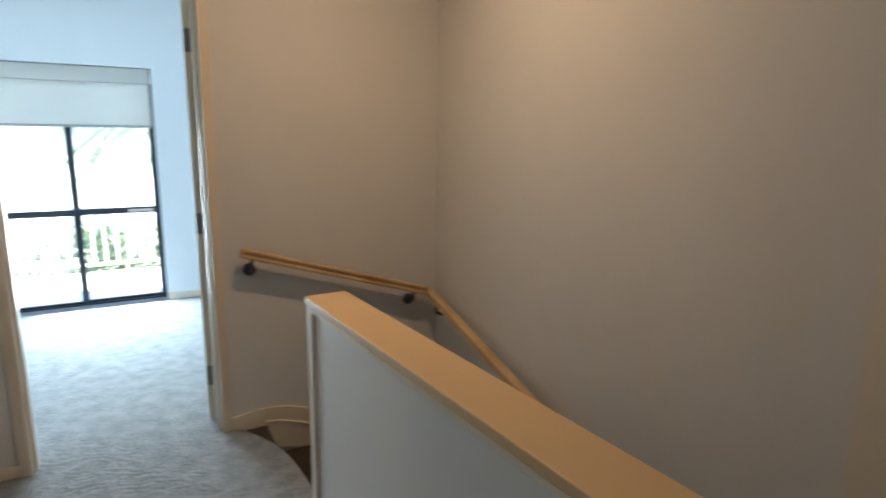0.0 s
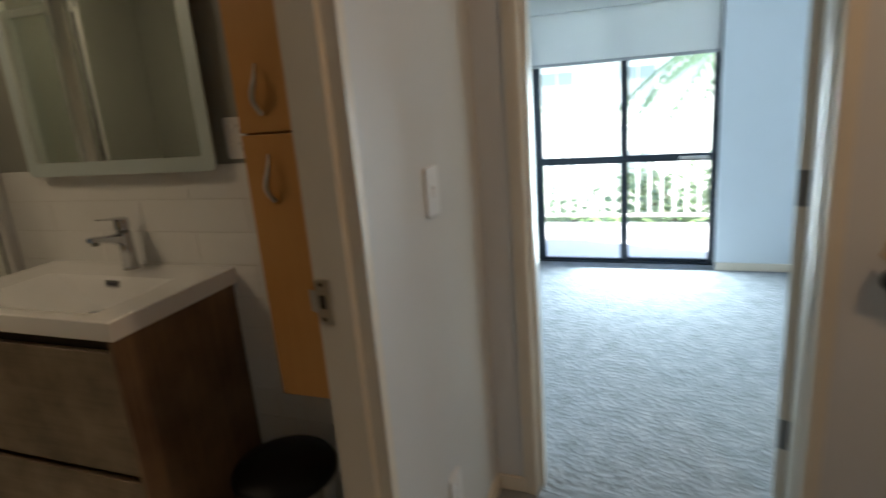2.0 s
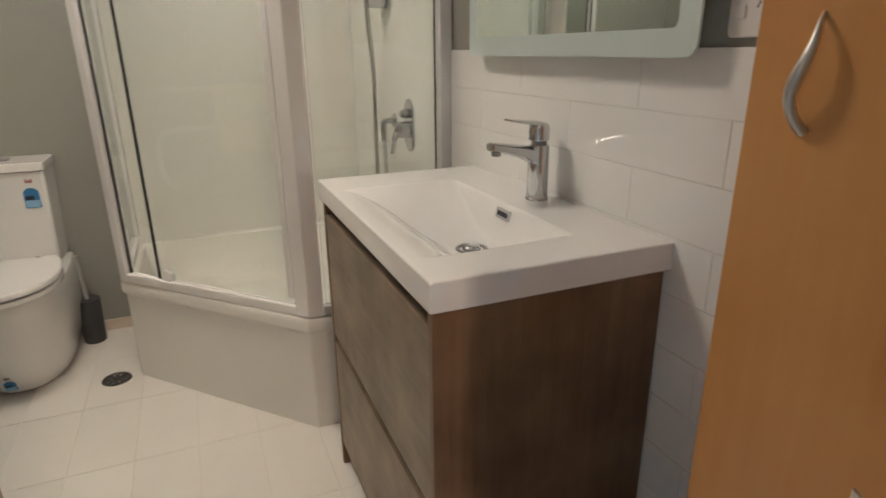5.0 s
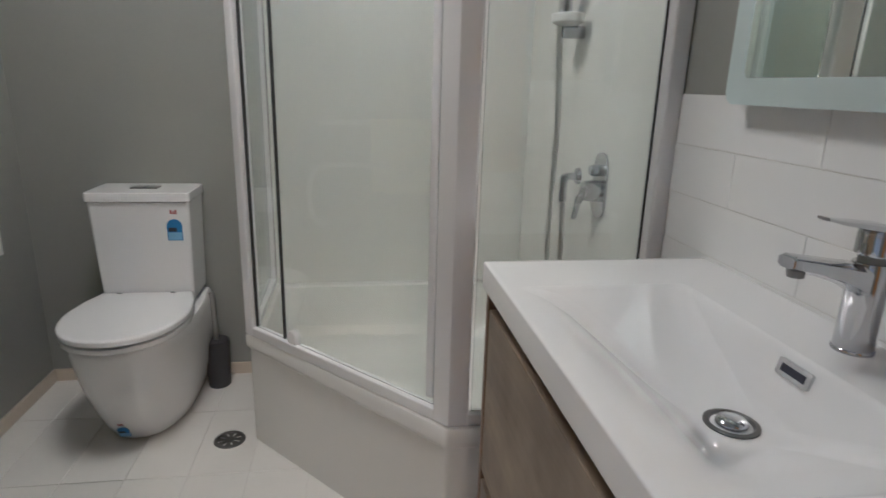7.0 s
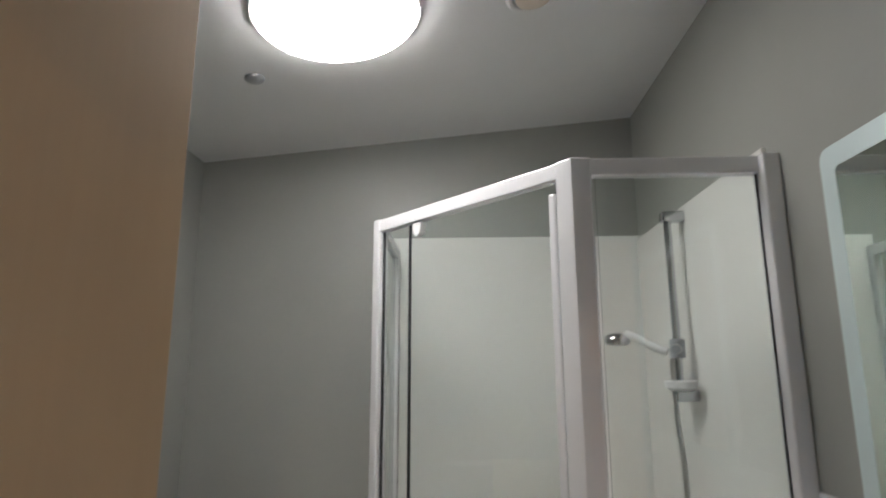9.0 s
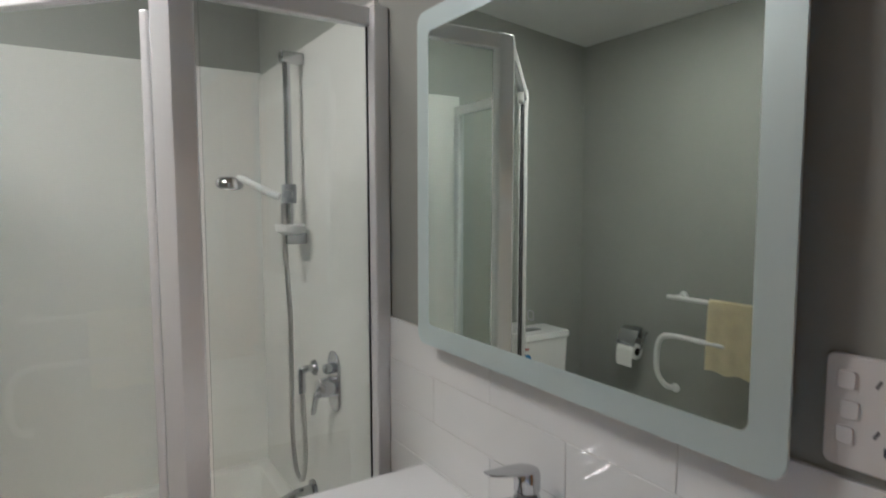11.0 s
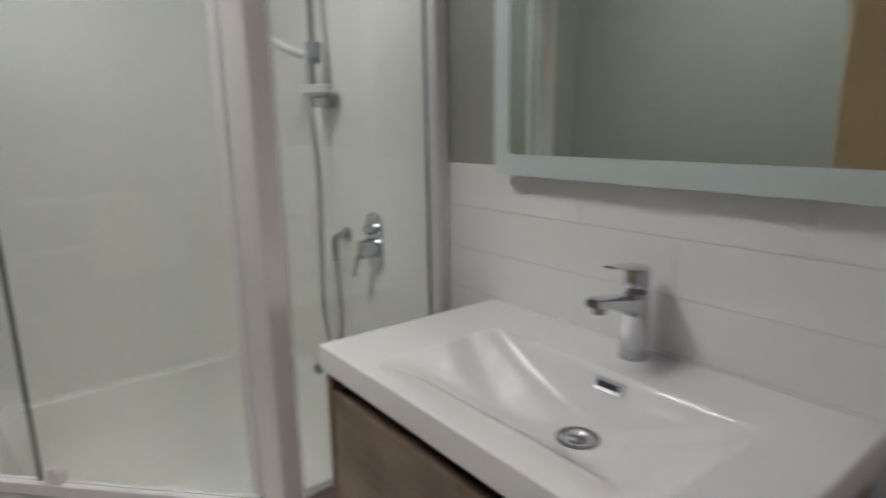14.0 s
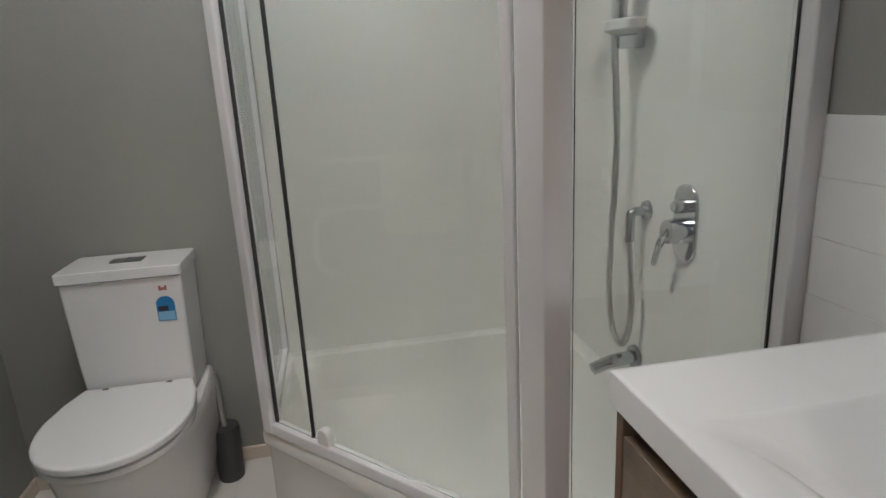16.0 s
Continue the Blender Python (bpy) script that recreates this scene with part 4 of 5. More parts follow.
def mirror():
    x0, x1, z0, z1, yf = -1.435, -0.668, 1.165, 1.845, BY1 - 0.045
    ob = thing("led_mirror", (x0 + x1) / 2, BY1, (z0 + z1) / 2, "round-cornered mirror with a frosted border", "mirror")
    XZ = lambda a, b, c, d, r, y: [(x, y, z) for x, z in rounded_rect(a, b, c, d, r, 8)]
    part("back_box", lofted([XZ(x0 + 0.06, x1 - 0.06, z0 + 0.06, z1 - 0.06, 0.02, BY1), XZ(x0 + 0.06, x1 - 0.06, z0 + 0.06, z1 - 0.06, 0.02, yf + 0.0062)]), "white_plastic", ob)
    i = 0.043
    lean = Matrix.Translation((0, yf, z0)) @ Matrix.Rotation(radians(-0.15), 4, "X") @ Matrix.Translation((0, -yf, -z0))
    part("frosted_border", moved(lofted([XZ(x0 + i, x1 - i, z0 + i, z1 - i, 0.012, yf + 0.004), XZ(x0, x1, z0, z1, 0.024, yf + 0.004), XZ(x0, x1, z0, z1, 0.024, yf), XZ(x0 + i, x1 - i, z0 + i, z1 - i, 0.012, yf), XZ(x0 + i, x1 - i, z0 + i, z1 - i, 0.012, yf + 0.004)], cap=False), lean), "frosted", ob, "frosted glass border")
    part("mirror_glass", moved(lofted([XZ(x0 + i, x1 - i, z0 + i, z1 - i, 0.012, yf + 0.0045), XZ(x0 + i, x1 - i, z0 + i, z1 - i, 0.012, yf + 0.0005)]), lean), "mirror", ob)
    part("touch_mark", moved(lofted([XZ(-1.0800, -1.0650, 1.2720, 1.2880, 0.004, yf + 0.0008), XZ(-1.0800, -1.0650, 1.2720, 1.2880, 0.004, yf + 0.0002), XZ(-1.0785, -1.0665, 1.2735, 1.2865, 0.003, yf + 0.0002), XZ(-1.0785, -1.0665, 1.2735, 1.2865, 0.003, yf + 0.0008)], cap=False), lean), "grey_plastic", ob)


mirror()


def plate(name, m, w, h, label, category):
    """A wall plate in its own plane: x across, y up, z out."""
    ob = new(name)
    ob.location = m.translation
    tagged(ob, label, category)
    part("face", moved(prism(rounded_rect(-w / 2, w / 2, -h / 2, h / 2, 0.009), 0, 0.009, 0.002), m), "white_plastic", ob)
    return ob


def wall_socket():
    m = Matrix.Translation((-0.614, BY1, 1.250)) @ Matrix.Rotation(radians(90), 4, "X")
    ob = plate("power_outlet", m, 0.076, 0.116, "white double power outlet with three switches", "outlet")
    for k, y in enumerate((0.033, 0.003, -0.024)):
        part("switch", moved(prism(rounded_rect(-0.026 + 0.004 * (k == 1), -0.009 + 0.004 * (k == 1), y - 0.009, y + 0.009, 0.003), 0.008, 0.012, 0.001), m), "white_plastic", ob)
    for y in (0.028, -0.022):
        for dx, a in ((0.010, -30), (0.026, 30)):
            part("slot", moved(box(-0.0012, 0.0012, -0.0045, 0.0045, 0.0085, 0.0093), m @ Matrix.Translation((dx, y + 0.006, 0)) @ Matrix.Rotation(radians(a), 4, "Z")), "ink_dark", ob)
        part("slot", moved(box(-0.0012, 0.0012, -0.0045, 0.0045, 0.0085, 0.0093), m @ Matrix.Translation((0.018, y - 0.009, 0))), "ink_dark", ob)
    return ob


wall_socket()


def tall_cabinet():
    x0, x1, yf, z0, z1 = -0.495, BX1 - 0.002, -0.424, 0.530, 1.98
    ob = thing("wall_cabinet", (x0 + x1) / 2, BY1, z0, "tall narrow beech wall cabinet with two doors", "cabinet")
    part("body", boxes((x0, x1, yf + 0.02, BY1 - 0.007, z0, z1)), "beech", ob)
    for a, b, hz in ((z0, 1.262, 1.152), (1.266, z1, 1.372)):
        d = part("door", box(x0 - 0.001, x1 - 0.001, yf, yf + 0.018, a + 0.001, b, 0.002), "beech", ob)
        x = x0 + 0.075
        n = 16
        pts = [(x - 0.007 * math.sin(2 * math.pi * k / n), yf - 0.024 * math.sin(math.pi * k / n) ** 0.7, hz - 0.060 + 0.120 * k / n) for k in range(n + 1)]
        part("handle", tube(pts, [0.0062 - 0.004 * k / n + 0.003 * math.sin(math.pi * k / n) ** 2 for k in range(n + 1)], 10), "satin_steel", d, "wavy tapered satin handle")
    return ob


tall_cabinet()


def pedal_bin():
    x, y = -0.482, -0.487
    ob = thing("pedal_bin", x, y, 0, "small round steel pedal bin with a black lid", "bin")
    at = Matrix.Translation((x, y, 0))
    part("body", moved(turned([(0, 0.012), (0.125, 0.012), (0.128, 0.02), (0.132, 0.302), (0.128, 0.306), (0, 0.306)], 40), at), "chrome", ob)
    part("foot_ring", moved(turned([(0, 0), (0.13, 0), (0.132, 0.006), (0.128, 0.016), (0, 0.016)], 40), at), "black_plastic", ob)
    part("lid", moved(turned([(0, 0.307), (0.14, 0.307), (0.146, 0.313), (0.147, 0.332), (0.138, 0.348), (0.09, 0.362), (0, 0.367)], 48), at), "black_plastic", ob, "domed black plastic lid")
    part("pedal", box(x - 0.02, x + 0.02, y - 0.175, y - 0.12, 0.01, 0.018, 0.003), "black_plastic", ob)


pedal_bin()


def bathroom_door():
    free, hinge_at, h = Vector((-1.181, -1.464)), Vector((-0.34, -1.60)), 2.04
    u = (hinge_at - free)
    m = Matrix.Translation((free.x, free.y, 0)) @ Matrix.Rotation(math.atan2(u.y, u.x), 4, "Z")
    w = u.length
    ob = thing("door_1", hinge_at.x, hinge_at.y, 0, "tan timber bathroom door standing open", "door")
    part("leaf", moved(box(0, w, -0.036, 0, 0.008, h, 0.0025), m), "door_wood", ob)
    for side, y0 in ((1, 0.0), (-1, -0.036)):
        rose = part("rose", moved(turned([(0, 0.009), (0.022, 0.009), (0.026, 0.005), (0.026, 0)], 28), m @ Matrix.Translation((0.06, y0, 0.97)) @ Matrix.Rotation(radians(-90 * side), 4, "X")), "chrome", ob)
        part("lever", moved(tube(curve([(0.06, y0, 0.97), (0.06, y0 + side * 0.035, 0.97), (0.075, y0 + side * 0.045, 0.97), (0.12, y0 + side * 0.047, 0.968), (0.175, y0 + side * 0.044, 0.964)], 6), 0.0085), m), "chrome", rose)
    part("latch_plate", moved(box(-0.0012, 0.001, -0.03, -0.006, 0.93, 1.01), m), "satin_steel", ob)
    for z in (0.25, 1.0, 1.8):
        part("hinge", moved(tube([(w + 0.004, -0.001, z - 0.045), (w + 0.004, -0.001, z + 0.045)], 0.006), m), "satin_steel", ob)
    setting("wall_bathroom_nib", boxes((-0.334, BX1, -1.74, -1.61, 0, 2.45)), "bath_paint", "short painted wall return the door hangs on", "wall")


bathroom_door()


def strike_plate():
    y = DOOR_N - 0.0005
    ob = thing("strike_plate", -0.09, y, 0.962, "satin steel strike plate on the door lining", "lock plate")
    bm = bmesh.new()
    for b in ((-0.1, -0.094, 0.917, 1.007), (-0.080, -0.068, 0.917, 1.007), (-0.094, -0.080, 0.917, 0.948), (-0.094, -0.080, 0.976, 1.007)):
        box(b[0], b[1], y - 0.0018, y, b[2], b[3], bm=bm)
    part("plate", bm, "satin_steel", ob)
    part("lip", moved(box(-0.010, 0.012, -0.0008, 0.0008, -0.022, 0.022), Matrix.Translation((-0.1085, y + 0.002, 0.962)) @ Matrix.Rotation(radians(-22), 4, "Z")), "satin_steel", ob)
    part("bolt_hole", box(-0.0939, -0.0801, y - 0.0004, y, 0.948, 0.976), "dark_gap", ob)
    for z in (0.927, 0.997):
        part("screw", moved(turned([(0, 0.0008), (0.0045, 0.0002), (0.005, 0)], 14), Matrix.Translation((-0.087, y - 0.0016, z)) @ Matrix.Rotation(radians(90), 4, "X")), "dark_gap", ob)


strike_plate()


def ceiling_z(y):
    return 2.518 + (BY1 + 0.05 - y) * (2.332 - 2.518) / ((BY1 + 0.05) - (BY0 - 0.05))


TILT = math.atan2(2.518 - 2.332, (BY1 + 0.05) - (BY0 - 0.05))


def ceiling_lamp():
    x, y = -1.785, -1.38
    m = Matrix.Translation((x, y, ceiling_z(y))) @ Matrix.Rotation(TILT, 4, "X")
    ob = thing("ceiling_light", x, y, ceiling_z(y), "large round white glowing ceiling light", "lamp")
    part("base_ring", moved(turned([(0.238, 0), (0.239, -0.008), (0.235, -0.014), (0.230, -0.014), (0.230, -0.004)], 56), m), "white_plastic", ob)
    part("diffuser", moved(turned([(0.229, -0.004), (0.229, -0.016), (0.220, -0.028), (0.15, -0.038), (0, -0.042)], 56), m), "lamp_glow", ob, "glowing opal diffuser")


ceiling_lamp()


def ceiling_vent():
    x, y = -1.80, -0.83
    m = Matrix.Translation((x, y, ceiling_z(y))) @ Matrix.Rotation(TILT, 4, "X")
    ob = thing("ceiling_vent", x, y, ceiling_z(y), "round off-white exhaust vent in the ceiling", "vent")
    part("frame", moved(turned([(0.078, 0), (0.078, -0.006), (0.068, -0.014), (0.058, -0.012), (0.056, 0)], 40), m), "white_plastic", ob)
    part("disc", moved(turned([(0.05, -0.001), (0.05, -0.016), (0.04, -0.022), (0, -0.024)], 40), m), "trim_cream", ob)


ceiling_vent()


def ceiling_sensor():
    x, y = -2.09, -1.72
    m = Matrix.Translation((x, y, ceiling_z(y))) @ Matrix.Rotation(TILT, 4, "X")
    ob = thing("ceiling_rose", x, y, ceiling_z(y), "small grey round ceiling fitting", "ceiling fitting")
    part("disc", moved(turned([(0.032, 0), (0.032, -0.005), (0.026, -0.011), (0, -0.012)], 28), m), "grey_plastic", ob)


ceiling_sensor()


def towel_rail():
    ob = thing("towel_rail", -1.85, BY0, 1.0, "white tubular towel rail with two bars", "towel rail")
    z, x0, x1, out = 1.02, -2.12, -1.52, 0.085
    part("bar", tube(curve([(x0, BY0 + out, z), (x0 + 0.2, BY0 + out, z), ((x0 + x1) / 2, BY0 + out, z), (x1 - 0.2, BY0 + out, z), (x1 - 0.03, BY0 + out, z), (x1 - 0.004, BY0 + out, z - 0.02), (x1, BY0 + out * 0.8, z - 0.06), (x1 - 0.004, BY0, z - 0.11)], 6), 0.011, 12), "white_plastic", ob)
    part("wall_stub", tube([(x0 + 0.03, BY0, z), (x0 + 0.03, BY0 + out, z)], 0.009), "white_plastic", ob)
    part("lower_bar", tube(curve([(-1.62, BY0 + 0.06, 0.835), (-1.85, BY0 + 0.10, 0.84), (-2.07, BY0 + 0.10, 0.84), (-2.14, BY0 + 0.10, 0.815), (-2.165, BY0 + 0.095, 0.74), (-2.165, BY0 + 0.085, 0.64), (-2.14, BY0 + 0.05, 0.575), (-2.12, BY0, 0.56)], 8), 0.0125, 12), "white_plastic", ob)
    for x, z in ((-2.09, 1.02), (-1.524, 0.91), (-2.12, 0.56), (-1.62, 0.835)):
        part("wall_mount", moved(turned([(0, 0.012), (0.018, 0.012), (0.022, 0.006), (0.022, 0)], 20), Matrix.Translation((x, BY0, z)) @ Matrix.Rotation(radians(-90), 4, "X")), "white_plastic", ob)
    part("wall_stub", tube([(-1.62, BY0, 0.835), (-1.62, BY0 + 0.062, 0.835)], 0.012), "white_plastic", ob)


towel_rail()


def towel():
    y, z = BY0 + 0.085, 1.02
    ob = thing("towel", -1.74, y, z, "pale yellow towel folded over the rail", "towel")
    prof = [(0.024, -0.30), (0.022, -0.15), (0.018, -0.03), (0.012, 0.012), (0.0, 0.018), (-0.012, 0.012), (-0.018, -0.03), (-0.024, -0.12), (-0.026, -0.24)]
    n = 22
    bm = bmesh.new()
    rows = []
    for i in range(n + 1):
        x = -1.90 + 0.315 * i / n
        w = 0.004 * math.sin(i * 1.1) + 0.003 * math.sin(i * 0.43 + 1)
        rows.append([bm.verts.new((x, y + dy + w * max(0, -dz) * 3, z + dz + (0.006 * math.sin(i * 0.7) if dz < -0.2 else 0))) for dy, dz in prof])
    for a, b in zip(rows, rows[1:]):
        for k in range(len(prof) - 1):
            bm.faces.new((a[k], b[k], b[k + 1], a[k + 1]))
    bmesh.ops.solidify(bm, geom=list(bm.faces), thickness=0.005)
    bmesh.ops.recalc_face_normals(bm, faces=bm.faces)
    tagged(solid("cloth", bm, "towel"), "").parent = ob
    cloth = ob.children[0]
    cloth.matrix_parent_inverse = Matrix.Translation(ob.location).inverted()


towel()


def paper_holder():
    x, z = -2.36, 0.765
    ob = thing("toilet_roll_holder", x, BY0, z, "chrome holder with a curved cover flap", "roll holder")
    part("cover", lofted([[(x + sx * 0.058, BY0 + dy + t, zz) for sx, t in ((-1, 0), (1, 0), (1, 0.0018), (-1, 0.0018))] for dy, zz in ((0.004, z + 0.055), (0.03, z + 0.058), (0.06, z + 0.045), (0.082, z + 0.015), (0.09, z - 0.03))]), "chrome", ob)
    part("back_plate", box(x - 0.03, x + 0.03, BY0, BY0 + 0.006, z - 0.005, z + 0.057, 0.002), "chrome", ob)
    part("arm", tube(curve([(x + 0.066, BY0 + 0.004, z + 0.04), (x + 0.068, BY0 + 0.03, z + 0.02), (x + 0.066, BY0 + 0.055, z - 0.045), (x + 0.05, BY0 + 0.058, z - 0.06), (x - 0.06, BY0 + 0.058, z - 0.06)], 5), 0.0045), "chrome", ob)
    roll = thing("toilet_roll", x, BY0 + 0.055, z - 0.06, "nearly used white toilet roll", "toilet paper")
    m = Matrix.Translation((x - 0.05, BY0 + 0.058, z - 0.06)) @ Matrix.Rotation(radians(90), 4, "Y")
    part("paper", moved(turned([(0.021, 0), (0.04, 0), (0.0405, 0.002), (0.0405, 0.098), (0.04, 0.1), (0.021, 0.1)], 32), m), "paper", roll)
    part("core", moved(turned([(0.018, 0.001), (0.021, 0.001), (0.021, 0.1005), (0.018, 0.1005), (0.018, 0.001)], 28), m), "dark_gap", roll)
    part("loose_sheet", lofted([[(xx, BY0 + 0.0985 + dy, z - 0.06 + dz) for xx, dy in ((x - 0.05, 0), (x + 0.05, 0), (x + 0.05, 0.0006), (x - 0.05, 0.0006))] for dy, dz in ((0.0, 0.01), (0.001, -0.02), (-0.002, -0.05), (0.002, -0.075))]), "paper", roll)


paper_holder()


def hall_plates():
    m = Matrix.Translation((0, -0.398, 1.105)) @ Matrix.Rotation(radians(90), 4, "Z") @ Matrix.Rotation(radians(90), 4, "X")
    sw = plate("light_switch", m, 0.075, 0.118, "white light switch plate on the hall wall", "switch")
    part("rocker", moved(prism(rounded_rect(-0.009, 0.009, -0.013, 0.013, 0.003), 0.008, 0.0125, 0.001), m), "white_plastic", sw)
    m = Matrix.Translation((0, -0.405, 0.282)) @ Matrix.Rotation(radians(90), 4, "Z") @ Matrix.Rotation(radians(90), 4, "X")
    so = plate("power_outlet", m, 0.075, 0.118, "white single power outlet near the hall floor", "outlet")
    part("rocker", moved(prism(rounded_rect(-0.008, 0.008, 0.022, 0.042, 0.003), 0.008, 0.0125, 0.001), m), "white_plastic", so)
    for dx, dy, a in ((-0.008, 0.0, 30), (0.008, 0.0, -30), (0, -0.018, 0)):
        part("slot", moved(box(-0.0012, 0.0012, -0.0045, 0.0045, 0.0085, 0.0093), m @ Matrix.Translation((dx, dy, 0)) @ Matrix.Rotation(radians(a), 4, "Z")), "ink_dark", so)


hall_plates()


def bedroom_door():
    ob = thing("door_2", BED_R, 0.134, 0, "cream painted bedroom door swung open on steel hinges", "door")
    m = Matrix.Translation((BED_R - 0.006, 0.135, 0)) @ Matrix.Rotation(radians(72), 4, "Z")
    leaf = part("leaf", moved(box(0, 0.74, 0, 0.035, 0.008, DOOR_H - 0.008, 0.0025), m), "trim_cream", ob)
    for z in (0.24, 1.0, 1.82):
        part("hinge", moved(box(-0.0015, 0.0002, 0.004, 0.031, z - 0.05, z + 0.05), m), "dark_steel", leaf, "satin steel butt hinge")
    for x, y in ((0.68, -0.0001), (0.68, 0.0351)):
        s = 1 if y > 0 else -1
        part("door_knob", moved(turned([(0, 0), (0.027, 0), (0.026, 0.006), (0.01, 0.01), (0.01, 0.034), (0.024, 0.044), (0.024, 0.056), (0.012, 0.062), (0, 0.063)], 24), m @ Matrix.Translation((x, y, 1.0)) @ Matrix.Rotation(radians(-90 * s), 4, "X")), "satin_steel", leaf)


bedroom_door()


def hall_downlight():
    ob = thing("hall_downlight", 1.30, -0.98, HALL_Z, "small round recessed hall downlight", "lamp")
    part("rim", moved(turned([(0.062, 0), (0.062, -0.004), (0.05, -0.008), (0.047, -0.002)], 32), Matrix.Translation((1.30, -0.98, HALL_Z))), "white_plastic", ob)
    part("lens", moved(turned([(0.0465, -0.001), (0, -0.001)], 28), Matrix.Translation((1.30, -0.98, HALL_Z))), "white_plastic", ob)


hall_downlight()


def water_pipe():
    ob = thing("water_pipe", BX0, -1.60, 0.1, "thin water supply hose beside the toilet", "pipe")
    part("hose", tube(curve([(BX0 + 0.012, -1.60, 0.0), (BX0 + 0.014, -1.602, 0.15), (BX0 + 0.012, -1.598, 0.30), (BX0 + 0.012, -1.60, 0.385)], 5), 0.004, 8), "white_plastic", ob)
    part("valve", tube([(BX0, -1.60, 0.39), (BX0 + 0.025, -1.60, 0.39)], 0.008, 12), "dark_rubber", ob)


water_pipe()

setting("trim_stair_post", boxes((2.035, 2.06, -4.2, -2.145, -3, HALL_Z)), "trim_cream", "cream timber panel on the stairwell wall", "trim")

# ---- outside the bedroom window ----
setting("ground", boxes((-300, 300, 4.4, 500, -3.4, -3.2)), "grass", "green lawn and ground outside", "ground")
setting("balcony_floor", boxes((-3, 4, 2.78, 4.25, -0.25, -0.06)), "concrete", "pale concrete balcony floor", "balcony")
rail = tagged(new("balustrade"), "white metal balcony balustrade with upright bars", "railing", kind="structure")
part("top_rail", box(-3, 4, 4.08, 4.13, 0.86, 0.90, 0.004), "alu_white", rail)
part("bottom_rail", box(-3, 4, 4.09, 4.12, 0.03, 0.06, 0.003), "alu_white", rail)
me = None
for k in range(64):
    ob = part("bar", box(-0.008, 0.008, 4.097, 4.113, 0.06, 0.86), "alu_white", rail) if me is None else new("bar", me)
    if me is None:
        me = ob.data
    else:
        ob.parent = rail
    ob.location = (-2.95 + 0.108 * k, 0, 0)


def leaves(name, cx, cy, cz, rx, ry, rz, count, size, mat, label, category, seed):
    """A loose crown of small leaves round a branching frame."""
    rnd = random.Random(seed)
    ob = thing(name, cx, cy, -3.2, label, category)
    pts, faces = [], []
    centres = [(cx + rnd.uniform(-rx, rx) * 0.8, cy + rnd.uniform(-ry, ry) * 0.8, cz + rnd.uniform(-rz, rz) * 0.8) for _ in range(26)]
    for k in range(count):
        c = centres[k % len(centres)]
        p = Vector((rnd.gauss(c[0], rx * 0.2), rnd.gauss(c[1], ry * 0.2), rnd.gauss(c[2], rz * 0.2)))
        e = Euler((rnd.uniform(0, 6.3), rnd.uniform(0, 6.3), rnd.uniform(0, 6.3))).to_matrix()
        s = size * rnd.uniform(0.6, 1.3)
        i = len(pts)
        pts += [p + e @ Vector(v) * s for v in ((0, -1, 0), (0.45, 0, 0.12), (0, 1, 0), (-0.45, 0, 0.12))]
        faces.append((i, i + 1, i + 2, i + 3))
    mesh = bpy.data.meshes.new("crown")
    mesh.from_pydata(pts, [], faces)
    mesh.materials.append(M[mat])
    crown = new("crown", mesh)
    crown.parent, crown.matrix_parent_inverse = ob, Matrix.Translation(ob.location).inverted()
    part("trunk", tube(curve([(cx, cy, -3.25), (cx + 0.08, cy, (cz - 3.2) / 2), (cx, cy, cz)], 5), [0.12 - 0.008 * k for k in range(11)]), "bark", ob)
    for k in range(6):
        c = centres[k]
        part("limb", tube([(cx, cy, cz - rz * 0.6), ((cx + c[0]) / 2, (cy + c[1]) / 2, (cz + c[2]) / 2), c], [0.05, 0.035, 0.012], 8), "bark", ob)
    return ob


for k, (x, y, z, r) in enumerate(((-4.2, 10.5, -1.2, 1.5), (-1.6, 9.5, -1.5, 1.4), (0.9, 10.2, -1.3, 1.4), (3.2, 9.4, -1.0, 1.6), (-7.0, 12, -0.6, 2.0), (6.4, 11.5, -0.4, 2.0))):
    leaves("garden_tree", x, y, z, r, r * 0.8, r * 0.75, 2200, 0.09, "leaf", "leafy green garden tree", "tree", 11 + k)


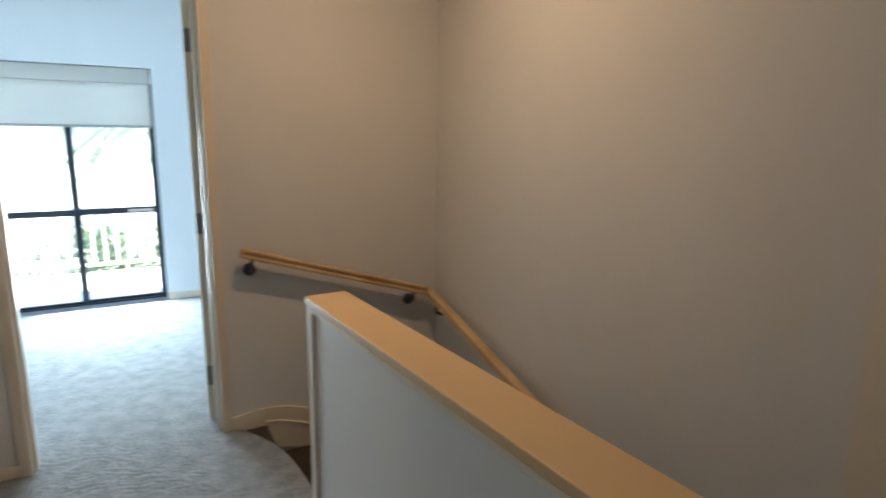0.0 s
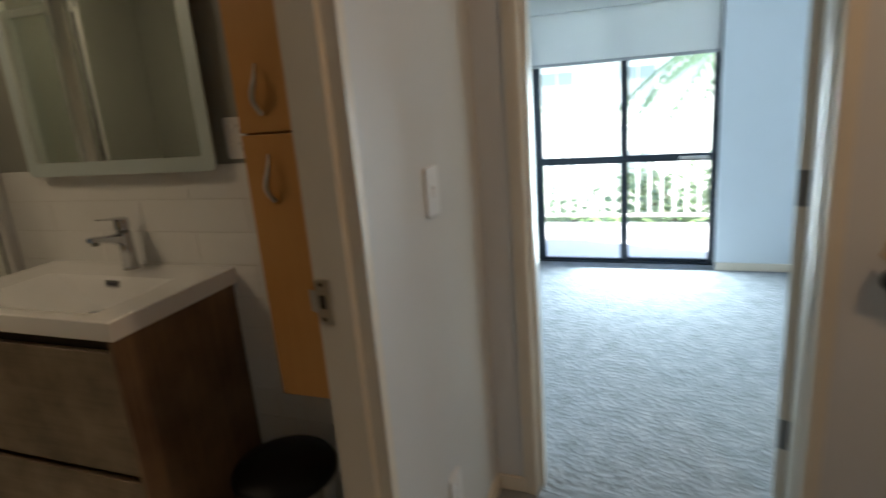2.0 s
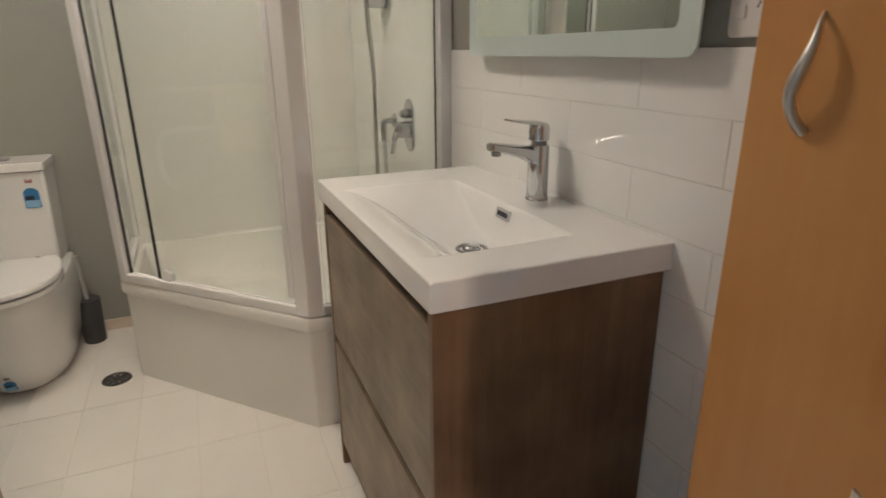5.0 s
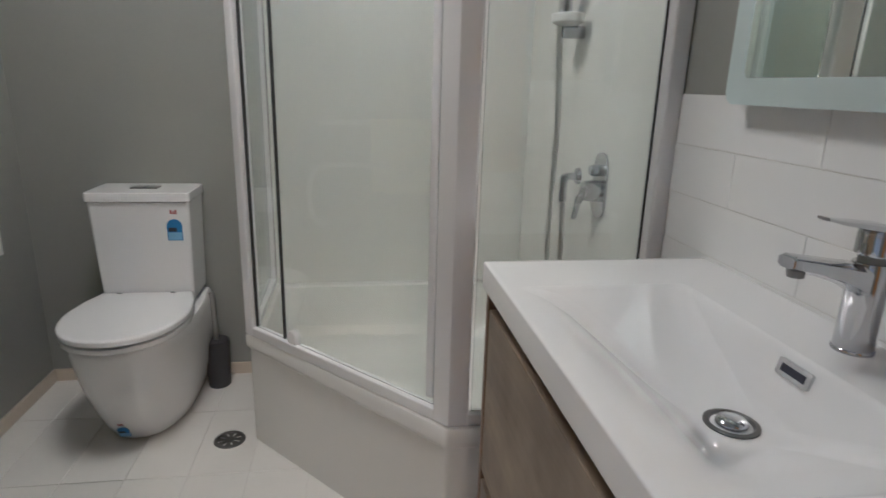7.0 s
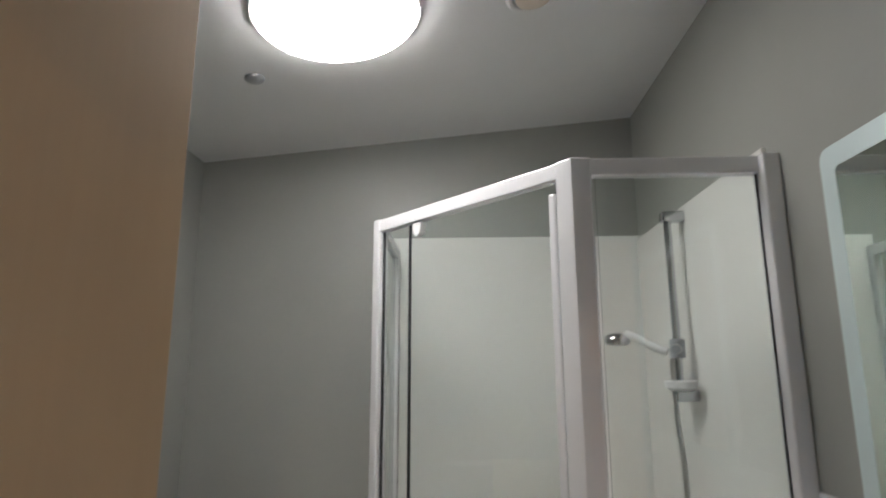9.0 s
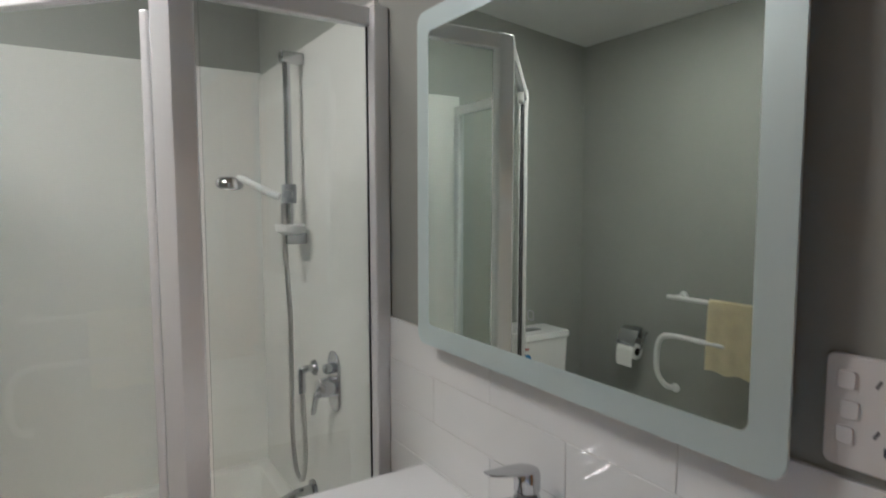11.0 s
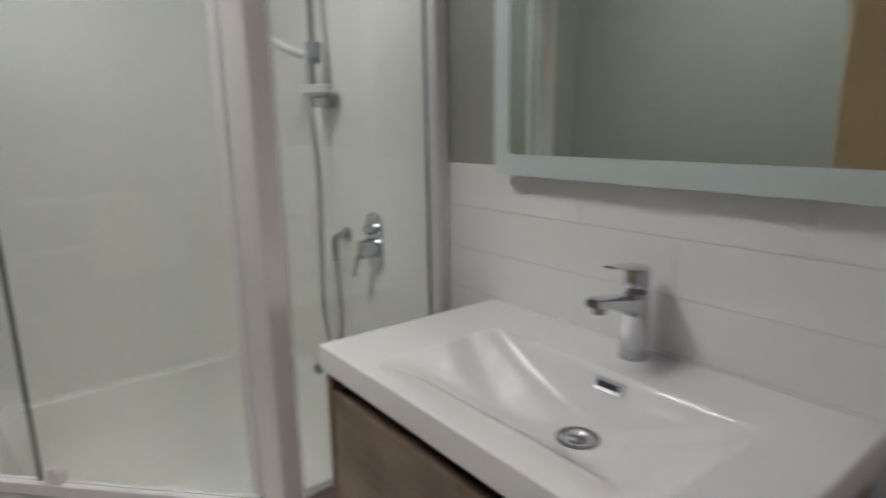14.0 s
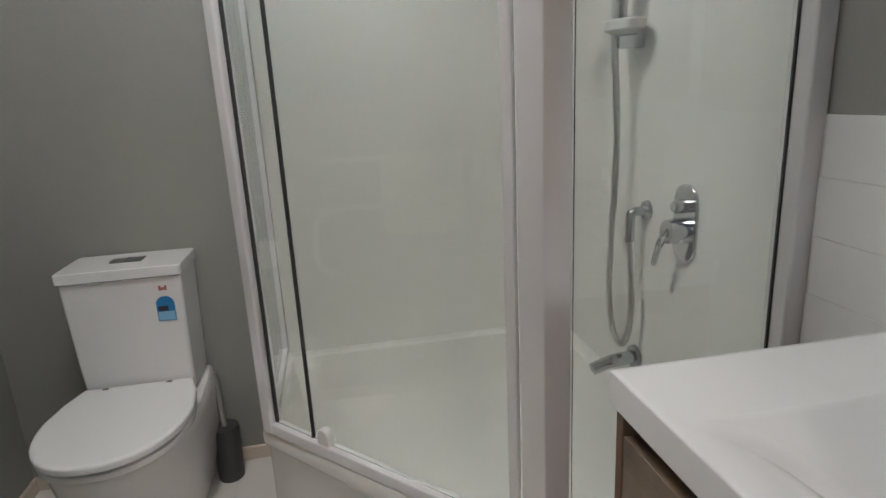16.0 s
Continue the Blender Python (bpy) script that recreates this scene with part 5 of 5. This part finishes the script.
def palm(x, y, top, seed):
    rnd = random.Random(seed)
    ob = thing("palm_tree", x, y, -3.2, "tall palm tree with drooping grey-green fronds", "tree")
    part("trunk", tube(curve([(x, y, -3.25), (x + 0.1, y, -1), (x + 0.05, y, top)], 8), [0.2 - 0.004 * k for k in range(17)]), "bark", ob)
    for k in range(15):
        a = 2 * math.pi * k / 15 + rnd.uniform(-0.15, 0.15)
        L, lift = rnd.uniform(2.2, 2.9), rnd.uniform(0.4, 1.0)
        pts, faces = [], []
        spine = [Vector((x + 0.05 + L * t * math.cos(a), y + L * t * math.sin(a), top + lift * 2 * t - (lift * 2 + 1.2) * t * t)) for t in [i / 26 for i in range(27)]]
        side = Vector((-math.sin(a), math.cos(a), 0))
        for i in range(2, 26):
            d = (spine[i] - spine[i - 1]).normalized()
            ln = 0.5 * math.sin(math.pi * (i / 27) ** 0.7) + 0.08
            for s in (-1, 1):
                tip = spine[i] + (side * s * 0.8 + d * 0.6 - Vector((0, 0, 0.45))) * ln
                w = d * 0.028
                j = len(pts)
                mid = (spine[i] + tip) / 2 + Vector((0, 0, 0.03))
                pts += [spine[i] - w, mid - w, tip, mid + w, spine[i] + w]
                faces.append((j, j + 1, j + 2, j + 3, j + 4))
        mesh = bpy.data.meshes.new("frond")
        mesh.from_pydata(pts, [], faces)
        mesh.materials.append(M["palm"])
        fr = new("frond", mesh)
        fr.parent, fr.matrix_parent_inverse = ob, Matrix.Translation(ob.location).inverted()
        part("stem", tube(spine[::3], 0.018, 6), "palm", fr).matrix_parent_inverse = Matrix()


palm(2.15, 8.2, 1.75, 5)


def house(x, y, w, d, h, label):
    ob = thing("house", x, y, -3.2, label, "house")
    part("wall", boxes((x - w / 2, x + w / 2, y, y + d, -3.2, -3.2 + h)), "render_wall", ob)
    part("roof", lofted([[(x - w / 2 - 0.4, y - 0.4, -3.2 + h), (x + w / 2 + 0.4, y - 0.4, -3.2 + h), (x + w / 2 + 0.4, y + d + 0.4, -3.2 + h), (x - w / 2 - 0.4, y + d + 0.4, -3.2 + h)], [(x - w / 2 + d / 2, y + d / 2 - 0.05, -3.2 + h + d * 0.28), (x + w / 2 - d / 2, y + d / 2 - 0.05, -3.2 + h + d * 0.28), (x + w / 2 - d / 2, y + d / 2 + 0.05, -3.2 + h + d * 0.28), (x - w / 2 + d / 2, y + d / 2 + 0.05, -3.2 + h + d * 0.28)]]), "roof_tile", ob)
    for k in range(int(w // 2.6)):
        for z in (-2.2, 0.5):
            if z + 1.3 < -3.2 + h:
                cx = x - w / 2 + 1.4 + 2.6 * k
                wi = part("window", boxes((cx - 0.6, cx + 0.6, y - 0.05, y + 0.02, z, z + 1.2)), "alu_white", ob)
                part("pane", boxes((cx - 0.53, cx - 0.02, y - 0.058, y - 0.05, z + 0.07, z + 1.13), (cx + 0.02, cx + 0.53, y - 0.058, y - 0.05, z + 0.07, z + 1.13)), "pane_far", wi)


house(-3.5, 19, 12, 7, 5.6, "pale rendered two storey house with a tiled roof")
house(9.5, 21, 10, 7, 5.4, "pale rendered house with a red tiled roof")

# ---- wall and floor tiles ----
TW, TH, GAP = 0.4065, 0.102, 0.0007
wall_n = bpy.data.objects["wall_bathroom_north"]
part("grout_bed", boxes((-1.642, BX1, BY1 - 0.0066, BY1, 0.0, 1.179)), "grout", wall_n)
tile_meshes = {}


def tile_mesh(key, w, d, h, mat, bevel):
    if key not in tile_meshes:
        me = bpy.data.meshes.new("tile")
        b = box(-w / 2, w / 2, -d / 2, d / 2, -h / 2, h / 2, bevel, 1)
        b.to_mesh(me)
        b.free()
        me.materials.append(M[mat])
        tile_meshes[key] = me
    return tile_meshes[key]


def lay_tile(x0, x1, y0, y1, z0, z1, mat, parent, bevel=0.0006):
    size = (round(x1 - x0, 4), round(y1 - y0, 4), round(z1 - z0, 4), mat)
    ob = new("tile", tile_mesh(size, *size[:3], mat, bevel))
    ob.location = ((x0 + x1) / 2, (y0 + y1) / 2, (z0 + z1) / 2)
    ob.parent = parent


for r in range(12):
    top = 1.180 - TH * r
    low = max(0.0, top - TH)
    start = -1.433 - TW * 2 + (0 if r % 2 else TW / 2)
    for k in range(8):
        a, b = max(start + TW * k, -1.642), min(start + TW * (k + 1), BX1)
        if b - a > 0.01 and top - low > 0.02:
            lay_tile(a + GAP, b - GAP, BY1 - 0.008, BY1 - 0.002, low + GAP, top - GAP, "tile_white", wall_n)
FW, FD = 0.372, 0.1835
for j in range(12):
    y0, y1 = max(-2.243 + FD * j, BY0), min(-2.243 + FD * (j + 1), BY1)
    for k in range(9):
        x0, x1 = max(-1.722 - FW * 3 + FW * k, BX0), min(-1.722 - FW * 3 + FW * (k + 1), BX1 + 0.03)
        if x1 - x0 > 0.02 and y1 - y0 > 0.02:
            lay_tile(x0 + 0.001, x1 - 0.001, y0 + 0.001, y1 - 0.001, -0.006, 0.0, "floor_tile", floor_bath, 0.0008)
